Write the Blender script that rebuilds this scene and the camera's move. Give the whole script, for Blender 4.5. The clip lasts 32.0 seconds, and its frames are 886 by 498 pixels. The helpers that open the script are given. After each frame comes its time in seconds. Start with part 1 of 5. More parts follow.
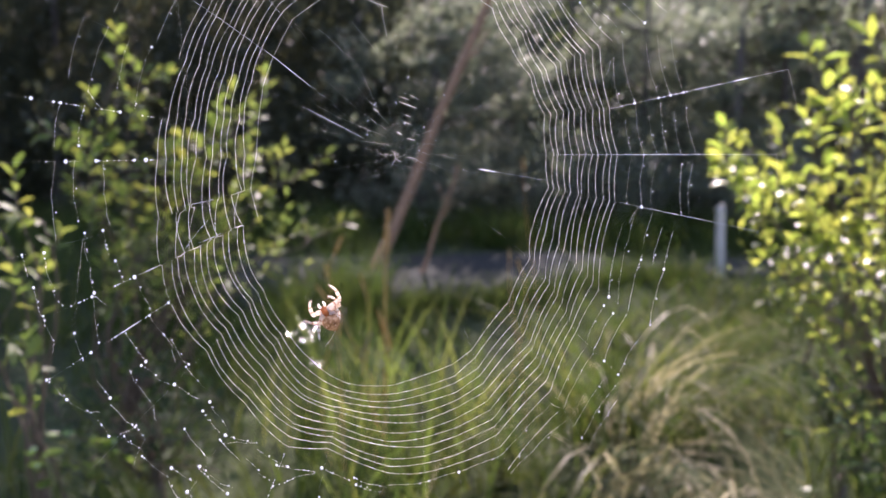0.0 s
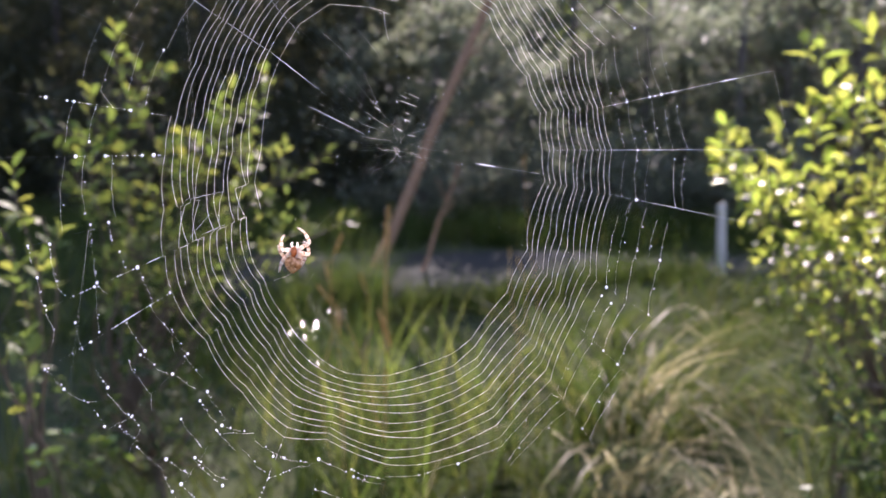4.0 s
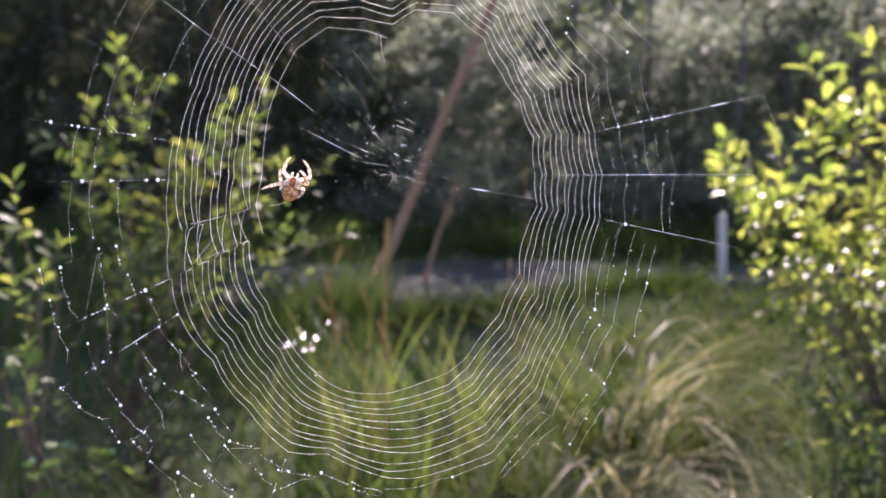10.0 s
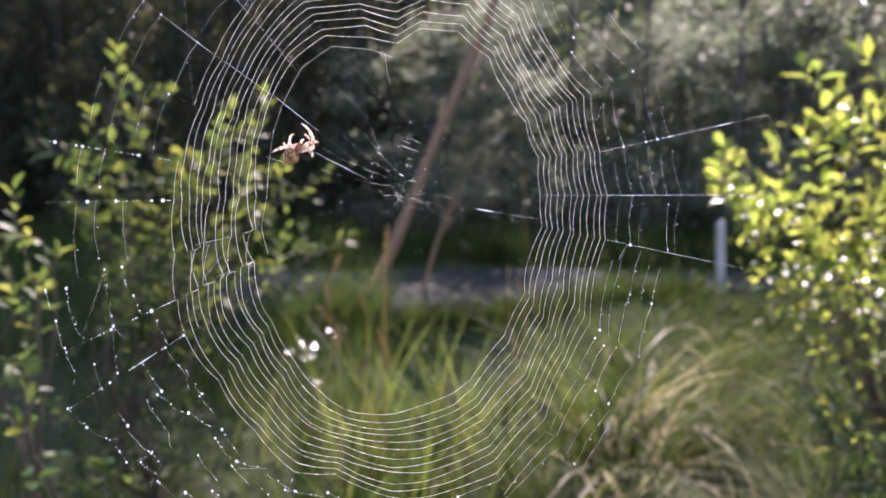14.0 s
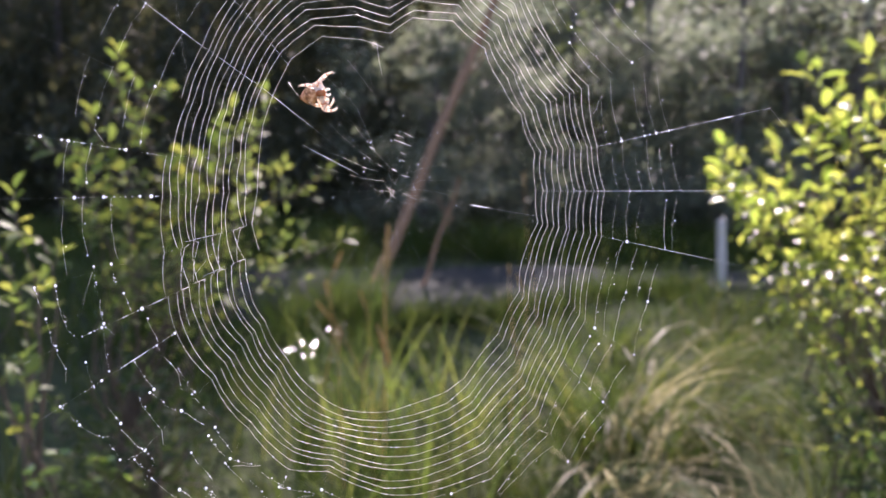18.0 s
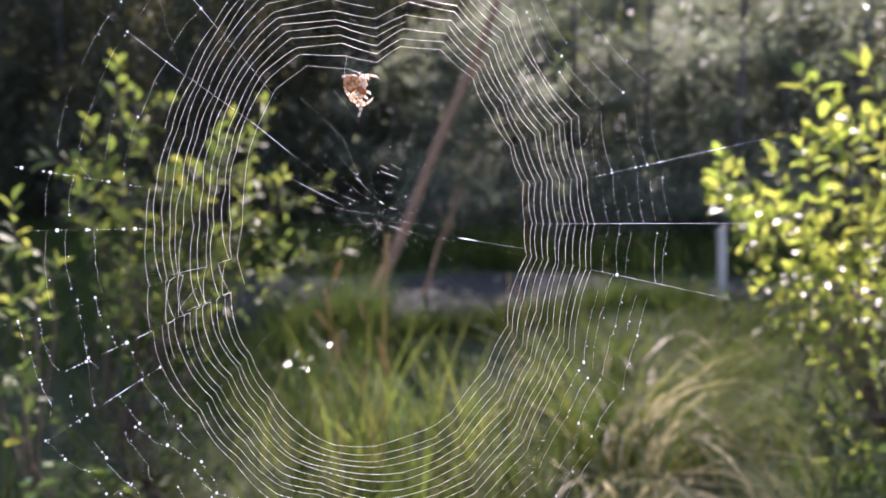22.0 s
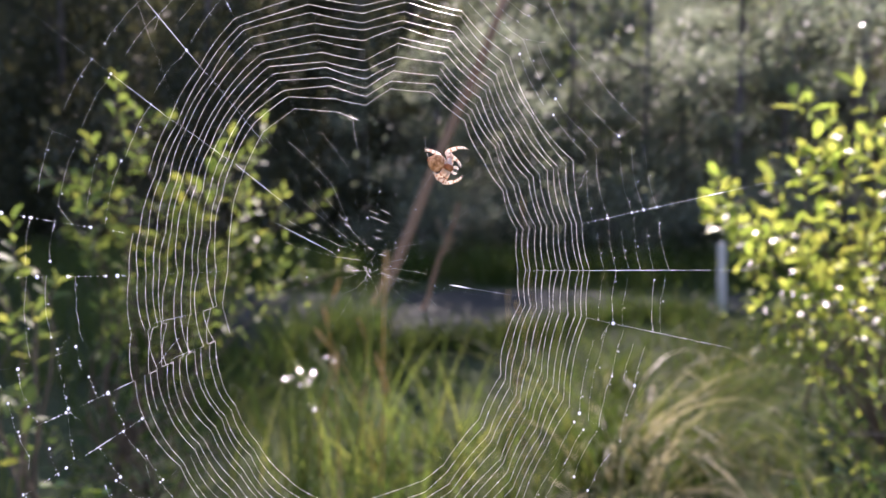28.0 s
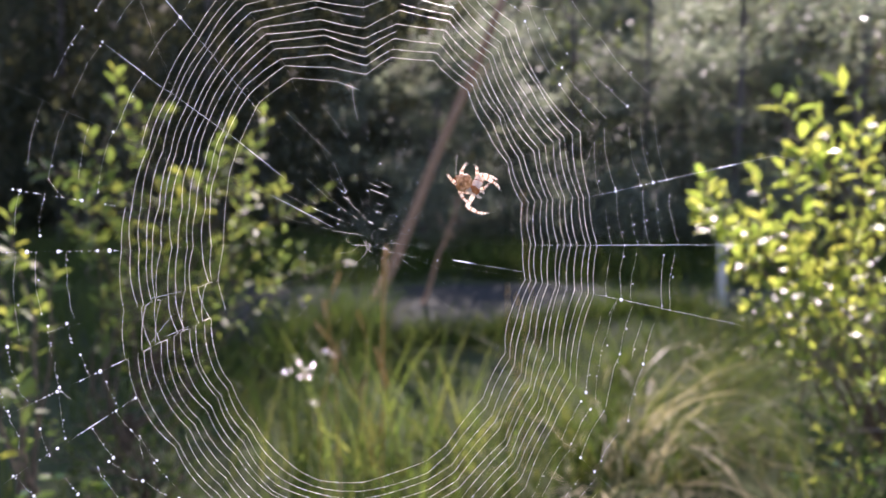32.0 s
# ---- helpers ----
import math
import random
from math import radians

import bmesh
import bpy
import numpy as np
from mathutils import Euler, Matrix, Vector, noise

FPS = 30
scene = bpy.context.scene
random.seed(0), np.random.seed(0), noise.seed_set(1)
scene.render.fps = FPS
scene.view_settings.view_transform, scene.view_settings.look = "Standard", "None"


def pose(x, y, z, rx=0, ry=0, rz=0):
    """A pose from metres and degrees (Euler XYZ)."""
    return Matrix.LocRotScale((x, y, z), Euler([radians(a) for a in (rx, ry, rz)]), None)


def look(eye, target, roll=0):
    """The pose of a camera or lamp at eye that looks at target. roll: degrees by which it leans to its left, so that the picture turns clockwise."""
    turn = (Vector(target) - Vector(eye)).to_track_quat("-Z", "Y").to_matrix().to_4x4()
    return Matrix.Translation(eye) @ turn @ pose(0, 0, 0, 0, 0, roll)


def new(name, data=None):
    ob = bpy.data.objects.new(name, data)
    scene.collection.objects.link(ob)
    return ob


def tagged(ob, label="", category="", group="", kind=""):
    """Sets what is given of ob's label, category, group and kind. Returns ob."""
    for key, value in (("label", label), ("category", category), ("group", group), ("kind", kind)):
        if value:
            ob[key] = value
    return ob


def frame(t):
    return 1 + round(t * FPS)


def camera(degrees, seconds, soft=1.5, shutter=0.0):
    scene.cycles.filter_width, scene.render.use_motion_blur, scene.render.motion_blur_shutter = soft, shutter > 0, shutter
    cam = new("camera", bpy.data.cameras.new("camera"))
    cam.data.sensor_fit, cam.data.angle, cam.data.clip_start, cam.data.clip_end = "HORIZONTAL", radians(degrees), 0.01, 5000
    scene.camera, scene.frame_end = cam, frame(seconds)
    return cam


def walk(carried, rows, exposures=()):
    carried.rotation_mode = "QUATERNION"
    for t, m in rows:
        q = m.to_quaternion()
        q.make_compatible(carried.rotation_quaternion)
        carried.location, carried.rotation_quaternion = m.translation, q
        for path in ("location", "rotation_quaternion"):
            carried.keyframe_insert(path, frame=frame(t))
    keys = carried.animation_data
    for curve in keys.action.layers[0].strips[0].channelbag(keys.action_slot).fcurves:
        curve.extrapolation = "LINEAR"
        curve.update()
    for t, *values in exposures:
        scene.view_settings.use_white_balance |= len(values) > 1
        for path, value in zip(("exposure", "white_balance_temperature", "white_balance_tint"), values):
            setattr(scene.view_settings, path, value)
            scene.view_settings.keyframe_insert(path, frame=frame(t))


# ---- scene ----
TILT = -5.8          # lean of the web and of the middle line of sight, degrees
MM = 0.001
UNIT = 0.2776 * MM   # one step of the web's own scale

cam = camera(60, 32.0)
cam.data.dof.use_dof = True
cam.data.dof.focus_distance = 0.385
cam.data.dof.aperture_fstop = 7.4

# seconds, across, height, turn to the right, tilt
CAMERA_ROWS = ((0, -0.0182, 1.1703, 0.203, -7.328), (0.5, -0.0183, 1.1703, 0.204, -7.364), (1, -0.0183, 1.1703, 0.192, -7.390), (1.5, -0.0181, 1.1703, 0.157, -7.417), (2, -0.0176, 1.1703, 0.128, -7.421), (2.5, -0.0168, 1.1703, 0.086, -7.483), (3, -0.0158, 1.1704, 0.077, -7.510), (3.5, -0.0146, 1.1707, 0.097, -7.502), (4, -0.0133, 1.1710, 0.086, -7.468), (4.5, -0.0121, 1.1716, 0.060, -7.427), (5, -0.0109, 1.1723, 0.034, -7.387), (5.5, -0.0099, 1.1731, 0.013, -7.358), (6, -0.0091, 1.1741, -0.010, -7.332), (6.5, -0.0085, 1.1750, -0.047, -7.270), (7, -0.0081, 1.1760, -0.063, -7.226), (7.5, -0.0079, 1.1768, -0.077, -7.133), (8, -0.0079, 1.1776, -0.108, -7.040), (8.5, -0.0081, 1.1783, -0.105, -7.004), (9, -0.0084, 1.1789, -0.059, -6.945), (9.5, -0.0089, 1.1794, -0.010, -6.861), (10, -0.0095, 1.1800, 0.007, -6.812), (10.5, -0.0101, 1.1804, 0.002, -6.727), (11, -0.0106, 1.1809, -0.024, -6.655), (11.5, -0.0111, 1.1813, -0.018, -6.580), (12, -0.0115, 1.1816, 0.030, -6.495), (12.5, -0.0118, 1.1820, 0.078, -6.468), (13, -0.0119, 1.1823, 0.093, -6.454), (13.5, -0.0119, 1.1826, 0.106, -6.392), (14, -0.0120, 1.1828, 0.128, -6.293), (14.5, -0.0120, 1.1830, 0.105, -6.232), (15, -0.0121, 1.1832, 0.083, -6.219), (15.5, -0.0121, 1.1833, 0.068, -6.221), (16, -0.0121, 1.1835, 0.052, -6.224), (16.5, -0.0119, 1.1839, 0.026, -6.244), (17, -0.0115, 1.1844, -0.012, -6.304), (17.5, -0.0110, 1.1853, -0.006, -6.390), (18, -0.0104, 1.1864, 0.052, -6.511), (18.5, -0.0097, 1.1878, 0.068, -6.597), (19, -0.0090, 1.1893, 0.062, -6.567), (19.5, -0.0082, 1.1909, 0.043, -6.533), (20, -0.0074, 1.1924, 0.000, -6.486), (20.5, -0.0064, 1.1939, -0.032, -6.457), (21, -0.0054, 1.1952, -0.073, -6.309), (21.5, -0.0041, 1.1964, -0.082, -6.155), (22, -0.0028, 1.1976, -0.048, -6.000), (22.5, -0.0013, 1.1988, -0.013, -5.882), (23, -0.0000, 1.2000, 0.000, -5.800), (23.5, 0.0011, 1.2013, 0.024, -5.683), (24, 0.0017, 1.2025, 0.021, -5.544), (24.5, 0.0018, 1.2037, 0.001, -5.452), (25, 0.0014, 1.2048, 0.027, -5.344), (25.5, 0.0007, 1.2057, 0.044, -5.230), (26, -0.0002, 1.2065, 0.043, -5.135), (26.5, -0.0009, 1.2070, 0.037, -5.044), (27, -0.0013, 1.2072, 0.029, -4.953), (27.5, -0.0013, 1.2074, 0.006, -4.894), (28, -0.0009, 1.2073, -0.036, -4.925), (28.5, -0.0001, 1.2072, -0.056, -4.987), (29, 0.0008, 1.2069, -0.055, -5.051), (29.5, 0.0018, 1.2066, -0.043, -5.124), (30, 0.0026, 1.2062, -0.074, -5.221), (30.5, 0.0033, 1.2058, -0.081, -5.283), (31, 0.0037, 1.2054, -0.064, -5.305), (31.5, 0.0039, 1.2050, -0.088, -5.339), (32, 0.0039, 1.2046, -0.100, -5.348))
walk(cam, [(t, pose(x, -0.377, z, 90 + tilt, 0, -turn)) for t, x, z, turn, tilt in CAMERA_ROWS],
     exposures=((0.0, 1.57, 6170, 37), (32.0, 1.57, 6170, 37)))

# ---- light ----
SUN_EL, SUN_AZ = 43.0, 9.0     # azimuth to the right of the view (+y)
sun_dir = Vector((math.sin(radians(SUN_AZ)) * math.cos(radians(SUN_EL)),
                  math.cos(radians(SUN_AZ)) * math.cos(radians(SUN_EL)), math.sin(radians(SUN_EL))))
sun = new("sun", bpy.data.lights.new("sun", "SUN"))
sun.data.energy, sun.data.angle, sun.data.color = 5.0, radians(0.5), (1.0, 0.93, 0.80)
sun.matrix_world = look(sun_dir * 30, (0, 0, 0))
world = bpy.data.worlds.new("sky")
scene.world = world
world.use_nodes = True
sky = world.node_tree.nodes.new("ShaderNodeTexSky")
sky.sky_type, sky.sun_disc = "NISHITA", False
sky.sun_elevation, sky.sun_rotation = radians(SUN_EL), radians(SUN_AZ)
world.node_tree.links.new(sky.outputs[0], world.node_tree.nodes["Background"].inputs[0])
world.node_tree.nodes["Background"].inputs[1].default_value = 0.15


# ---- materials ----
def ramp_between(nt, fac, colours):
    r = nt.nodes.new("ShaderNodeValToRGB")
    els = r.color_ramp.elements
    while len(els) < len(colours):
        els.new(0.5)
    for i, c in enumerate(colours):
        els[i].position = i / (len(colours) - 1)
        els[i].color = (*c, 1)
    nt.links.new(fac, r.inputs[0])
    return r.outputs[0]


def noise_fac(nt, scale, detail=4.0, coords="Object"):
    tc = nt.nodes.new("ShaderNodeTexCoord")
    n = nt.nodes.new("ShaderNodeTexNoise")
    n.inputs["Scale"].default_value, n.inputs["Detail"].default_value = scale, detail
    nt.links.new(tc.outputs[coords], n.inputs["Vector"])
    return n.outputs["Fac"]


def mixed(nt, a, b, fac):
    m = nt.nodes.new("ShaderNodeMath")
    m.operation = "MULTIPLY_ADD"
    nt.links.new(a, m.inputs[0])
    m.inputs[1].default_value = 1 - fac
    k = nt.nodes.new("ShaderNodeMath")
    k.operation = "MULTIPLY"
    nt.links.new(b, k.inputs[0])
    k.inputs[1].default_value = fac
    nt.links.new(k.outputs[0], m.inputs[2])
    return m.outputs[0]


def solid(name, colours, scale=8.0, rough=0.7, bump=0.3, fine=60.0, metal=0.0, gloss=0.5):
    """Opaque surface: two scales of colour variation and a fine relief."""
    mat = bpy.data.materials.new(name)
    mat.use_nodes = True
    nt = mat.node_tree
    bsdf = nt.nodes["Principled BSDF"]
    fac = mixed(nt, noise_fac(nt, scale), noise_fac(nt, fine, 6), 0.4)
    nt.links.new(ramp_between(nt, fac, colours), bsdf.inputs["Base Color"])
    bsdf.inputs["Roughness"].default_value = rough
    bsdf.inputs["Metallic"].default_value = metal
    bsdf.inputs["Specular IOR Level"].default_value = gloss
    b = nt.nodes.new("ShaderNodeBump")
    b.inputs["Strength"].default_value = bump
    b.inputs["Distance"].default_value = 0.01
    nt.links.new(noise_fac(nt, fine, 6), b.inputs["Height"])
    nt.links.new(b.outputs[0], bsdf.inputs["Normal"])
    return mat


def leafy(name, colours, through_colours, share=0.5, rough=0.35, per="object", scale=3.0, gloss=0.5):
    """Thin leaf: glossy face and light coming through; varied leaf by leaf and across the plant."""
    mat = bpy.data.materials.new(name)
    mat.use_nodes = True
    nt = mat.node_tree
    bsdf = nt.nodes["Principled BSDF"]
    if per == "object":
        vary = nt.nodes.new("ShaderNodeObjectInfo").outputs["Random"]
        coords = "Generated"
    else:
        vary = nt.nodes.new("ShaderNodeNewGeometry").outputs["Random Per Island"]
        coords = "Object"
    fac = mixed(nt, vary, noise_fac(nt, scale, 3, coords), 0.45)
    nt.links.new(ramp_between(nt, fac, colours), bsdf.inputs["Base Color"])
    bsdf.inputs["Roughness"].default_value = rough
    bsdf.inputs["Specular IOR Level"].default_value = gloss
    tr = nt.nodes.new("ShaderNodeBsdfTranslucent")
    nt.links.new(ramp_between(nt, fac, through_colours), tr.inputs[0])
    mix = nt.nodes.new("ShaderNodeMixShader")
    mix.inputs[0].default_value = share
    nt.links.new(bsdf.outputs[0], mix.inputs[1])
    nt.links.new(tr.outputs[0], mix.inputs[2])
    nt.links.new(mix.outputs[0], nt.nodes["Material Output"].inputs[0])
    return mat


def silk(name, share=0.6, rough=0.25, colour=(0.97, 0.97, 0.95)):
    mat = bpy.data.materials.new(name)
    mat.use_nodes = True
    nt = mat.node_tree
    bsdf = nt.nodes["Principled BSDF"]
    bsdf.inputs["Base Color"].default_value = (*colour, 1)
    bsdf.inputs["Roughness"].default_value = rough
    tr = nt.nodes.new("ShaderNodeBsdfTranslucent")
    tr.inputs[0].default_value = (*colour, 1)
    mix = nt.nodes.new("ShaderNodeMixShader")
    mix.inputs[0].default_value = share
    nt.links.new(bsdf.outputs[0], mix.inputs[1])
    nt.links.new(tr.outputs[0], mix.inputs[2])
    nt.links.new(mix.outputs[0], nt.nodes["Material Output"].inputs[0])
    return mat


SOIL = solid("soil", ((0.018, 0.02, 0.010), (0.035, 0.045, 0.018), (0.028, 0.05, 0.014)), 2.0, 0.95, 0.6, 30, gloss=0.1)
# far darker than gravel: the shade on the path is in this colour
GRAVEL = solid("gravel", ((0.018, 0.020, 0.017), (0.032, 0.035, 0.030), (0.06, 0.062, 0.054)), 2.5, 0.95, 0.8, 60, gloss=0.08)
BARK = solid("bark", ((0.05, 0.042, 0.036), (0.12, 0.10, 0.08)), 12, 0.9, 0.8, 80)
TWIG = solid("twig", ((0.05, 0.035, 0.022), (0.12, 0.085, 0.05)), 20, 0.8, 0.4, 120)
DEADWOOD = solid("dead_wood", ((0.13, 0.070, 0.032), (0.28, 0.155, 0.075)), 14, 0.8, 0.6, 90)
STAKEWOOD = solid("weathered_wood", ((0.30, 0.27, 0.22), (0.52, 0.48, 0.40)), 9, 0.8, 0.5, 80)
# sunlit and half-shaded shrubs: part of that difference is put into leaf colour
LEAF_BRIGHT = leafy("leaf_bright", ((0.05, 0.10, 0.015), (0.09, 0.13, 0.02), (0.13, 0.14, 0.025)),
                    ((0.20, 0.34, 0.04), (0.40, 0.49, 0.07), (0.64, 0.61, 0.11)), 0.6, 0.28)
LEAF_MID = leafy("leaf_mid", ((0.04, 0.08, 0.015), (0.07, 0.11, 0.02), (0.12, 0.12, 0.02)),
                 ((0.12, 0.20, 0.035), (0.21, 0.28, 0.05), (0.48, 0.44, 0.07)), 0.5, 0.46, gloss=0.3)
# undergrowth leaf, single and joined, its colour darkened to stand for shade
LEAF_SHADED = leafy("leaf_shaded", ((0.03, 0.05, 0.02), (0.05, 0.07, 0.025)), ((0.035, 0.06, 0.016), (0.06, 0.085, 0.02)), 0.35, 0.6, gloss=0.15)
# joined leaf brightened for the sunlit shrub
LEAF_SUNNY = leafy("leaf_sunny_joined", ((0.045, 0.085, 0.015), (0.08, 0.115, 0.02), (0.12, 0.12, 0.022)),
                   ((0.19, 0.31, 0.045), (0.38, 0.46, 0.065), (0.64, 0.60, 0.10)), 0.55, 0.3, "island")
LEAF_SHADED_JOINED = leafy("leaf_shaded_joined", ((0.03, 0.05, 0.02), (0.05, 0.07, 0.025)), ((0.035, 0.06, 0.016), (0.06, 0.085, 0.02)), 0.35, 0.6, "island", gloss=0.15)
LEAF_WET = leafy("leaf_wet", ((0.05, 0.10, 0.02), (0.08, 0.12, 0.03)), ((0.22, 0.34, 0.05), (0.38, 0.46, 0.07)), 0.4, 0.16)
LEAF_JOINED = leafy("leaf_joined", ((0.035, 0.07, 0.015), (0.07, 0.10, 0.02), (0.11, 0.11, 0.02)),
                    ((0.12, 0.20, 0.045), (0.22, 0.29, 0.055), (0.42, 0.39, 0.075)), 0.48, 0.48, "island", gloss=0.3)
# woods leaf twice: shade put into one colour, sun and haze into the other
LEAF_WOODS_SHADED = leafy("leaf_shaded_woods", ((0.034, 0.04, 0.026), (0.055, 0.062, 0.036), (0.085, 0.08, 0.045)),
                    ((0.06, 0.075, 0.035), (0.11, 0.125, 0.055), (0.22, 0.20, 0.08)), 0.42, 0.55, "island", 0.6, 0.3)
LEAF_WOODS_HAZY = leafy("leaf_hazy_woods", ((0.070, 0.082, 0.060), (0.10, 0.112, 0.080), (0.14, 0.145, 0.10)),
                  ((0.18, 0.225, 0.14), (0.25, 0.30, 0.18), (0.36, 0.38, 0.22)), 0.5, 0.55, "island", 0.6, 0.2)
GRASS = leafy("grass", ((0.018, 0.036, 0.008), (0.036, 0.06, 0.012), (0.09, 0.09, 0.03)),
              ((0.035, 0.075, 0.012), (0.075, 0.12, 0.02), (0.20, 0.195, 0.055)), 0.4, 0.5, "island", 1.2, 0.12)
GRASS_TALL = leafy("grass_tall", ((0.045, 0.085, 0.015), (0.09, 0.12, 0.02)),
                   ((0.08, 0.16, 0.025), (0.18, 0.24, 0.04), (0.36, 0.33, 0.08)), 0.5, 0.45, gloss=0.25)
STRAW = leafy("straw", ((0.05, 0.065, 0.02), (0.13, 0.115, 0.045), (0.32, 0.26, 0.13)),
              ((0.12, 0.13, 0.05), (0.36, 0.32, 0.17), (0.85, 0.79, 0.60)), 0.6, 0.45, "island", 3, 0.22)
SEDGE = leafy("sedge", ((0.025, 0.045, 0.010), (0.05, 0.07, 0.016), (0.10, 0.095, 0.03)),
              ((0.03, 0.06, 0.010), (0.065, 0.095, 0.016), (0.18, 0.165, 0.04)), 0.58, 0.6, "island", 3, 0.12)
RUST = leafy("dry_seed", ((0.22, 0.16, 0.07), (0.34, 0.26, 0.12)), ((0.44, 0.32, 0.12), (0.62, 0.47, 0.2)), 0.5, 0.6)
SILK = silk("silk", colour=(0.96, 0.93, 0.85))
SILK_FINE = silk("silk_fine", 0.5, 0.2, (0.95, 0.93, 0.87))
DEW = silk("dew", 0.5, 0.08, (0.97, 0.97, 1.0))


# ---- mesh helpers ----
def mesh_of(name, verts, faces, mat, smooth=False):
    me = bpy.data.meshes.new(name)
    me.from_pydata([tuple(v) for v in verts], [], [tuple(f) for f in faces])
    me.materials.append(mat)
    if smooth:
        me.polygons.foreach_set("use_smooth", [True] * len(me.polygons))
    me.update()
    return me


def quads_of(name, verts, quads, mat):
    """Fast mesh from arrays: verts (n, 3), quads (m, 4)."""
    me = bpy.data.meshes.new(name)
    verts, quads = np.asarray(verts, np.float32), np.asarray(quads, np.int32)
    me.vertices.add(len(verts))
    me.vertices.foreach_set("co", verts.ravel())
    me.loops.add(quads.size)
    me.loops.foreach_set("vertex_index", quads.ravel())
    me.polygons.add(len(quads))
    me.polygons.foreach_set("loop_start", np.arange(0, quads.size, 4, dtype=np.int32))
    me.update(calc_edges=True)
    me.materials.append(mat)
    me.validate()
    return me


def child(name, me, parent, label="", m=None):
    ob = new(name, me)
    ob.parent = parent
    if m is not None:
        ob.matrix_basis = m
    if label:
        tagged(ob, label)
    return ob


def tube(points, radii, sides=5, closed_ends=True):
    """Verts and faces of a tube along points with a radius at each."""
    pts = [Vector(p) for p in points]
    verts, faces = [], []
    for i, p in enumerate(pts):
        d = (pts[min(i + 1, len(pts) - 1)] - pts[max(i - 1, 0)])
        d = d.normalized() if d.length > 1e-9 else Vector((0, 0, 1))
        ref = Vector((0, 1, 0)) if abs(d.y) < 0.9 else Vector((1, 0, 0))
        a = d.cross(ref).normalized()
        b = d.cross(a)
        for k in range(sides):
            w = 2 * math.pi * k / sides
            verts.append(p + (a * math.cos(w) + b * math.sin(w)) * radii[i])
    for i in range(len(pts) - 1):
        for k in range(sides):
            q = (k + 1) % sides
            faces.append((i * sides + k, i * sides + q, (i + 1) * sides + q, (i + 1) * sides + k))
    if closed_ends:
        faces.append(tuple(range(sides)))
        faces.append(tuple((len(pts) - 1) * sides + k for k in range(sides)))
    return verts, faces


def joined(pieces):
    verts, faces = [], []
    for v, f in pieces:
        n = len(verts)
        verts += v
        faces += [tuple(i + n for i in q) for q in f]
    return verts, faces


def ball(centre, radius, stretch=(1, 1, 1), rings=4, sides=6):
    verts, faces = [Vector(centre) + Vector((0, 0, radius * stretch[2]))], []
    for i in range(1, rings):
        a = math.pi * i / rings
        for k in range(sides):
            w = 2 * math.pi * k / sides
            verts.append(Vector(centre) + Vector((radius * stretch[0] * math.sin(a) * math.cos(w),
                                                  radius * stretch[1] * math.sin(a) * math.sin(w),
                                                  radius * stretch[2] * math.cos(a))))
    verts.append(Vector(centre) - Vector((0, 0, radius * stretch[2])))
    last = len(verts) - 1
    for k in range(sides):
        q = (k + 1) % sides
        faces.append((0, 1 + k, 1 + q))
        faces.append((last, last - sides + q, last - sides + k))
        for i in range(rings - 2):
            s = 1 + i * sides
            faces.append((s + k, s + sides + k, s + sides + q, s + q))
    return verts, faces


# ---- ground ----
def height(x, y):
    rise = min(max((y - 3.2) / 3.0, 0.0), 1.0)
    rise = rise * rise * (3 - 2 * rise) * 0.32
    mound = 0.20 * math.exp(-((x - 0.60) / 0.28) ** 2 - ((y - 2.1) / 0.35) ** 2)
    return rise + mound + 0.05 * noise.noise((x * 0.8, y * 0.8, 0.3)) + 0.02 * noise.noise((x * 3, y * 3, 1.3))


def ground_sheet():
    xs = np.concatenate([np.linspace(-400, -12, 12), np.linspace(-10, 10, 81), np.linspace(12, 400, 12)])
    ys = np.concatenate([np.linspace(-400, -8, 12), np.linspace(-6, 18, 97), np.linspace(20, 400, 12)])
    verts = [(x, y, height(x, y) if abs(x) < 11 and -7 < y < 19 else (0.32 if y > 6 else 0.0)) for y in ys for x in xs]
    w = len(xs)
    quads = [(j * w + i, j * w + i + 1, (j + 1) * w + i + 1, (j + 1) * w + i) for j in range(len(ys) - 1) for i in range(w - 1)]
    ob = new("ground", quads_of("ground", verts, quads, SOIL))
    return tagged(ob, "dark mossy meadow soil under grass and shrubs", "ground", kind="structure")


def path_edges(x):
    """Near and far edge of the footpath, broad in the middle and narrow where it bends away."""
    s = min(max((x - 0.15) / 1.3, 0.0), 1.0)
    s = s * s * (3 - 2 * s)
    bend = 0.12 * math.sin(x * 0.9)
    return 4.6 + 0.45 * s + bend, 6.0 - 0.45 * s + bend


def path_strip():
    verts, quads, n, m = [], [], 72, 8
    for i in range(n + 1):
        x = -1.6 + 9.6 * i / n
        near, far = path_edges(x)
        for j in range(m + 1):
            y = near + (far - near) * j / m + 0.10 * noise.noise((x * 3, j, 5))
            verts.append((x, y, height(x, y) + (0.035 if 0 < j < m else -0.02) + 0.025 * noise.noise((x * 4, y * 4, 2))))
    quads = [(i * (m + 1) + j, (i + 1) * (m + 1) + j, (i + 1) * (m + 1) + j + 1, i * (m + 1) + j + 1) for i in range(n) for j in range(m)]
    ob = new("path", quads_of("path", verts, quads, GRAVEL))
    return tagged(ob, "grey gravel footpath behind the tall grass", "path", kind="structure")


ground_sheet()
path_strip()


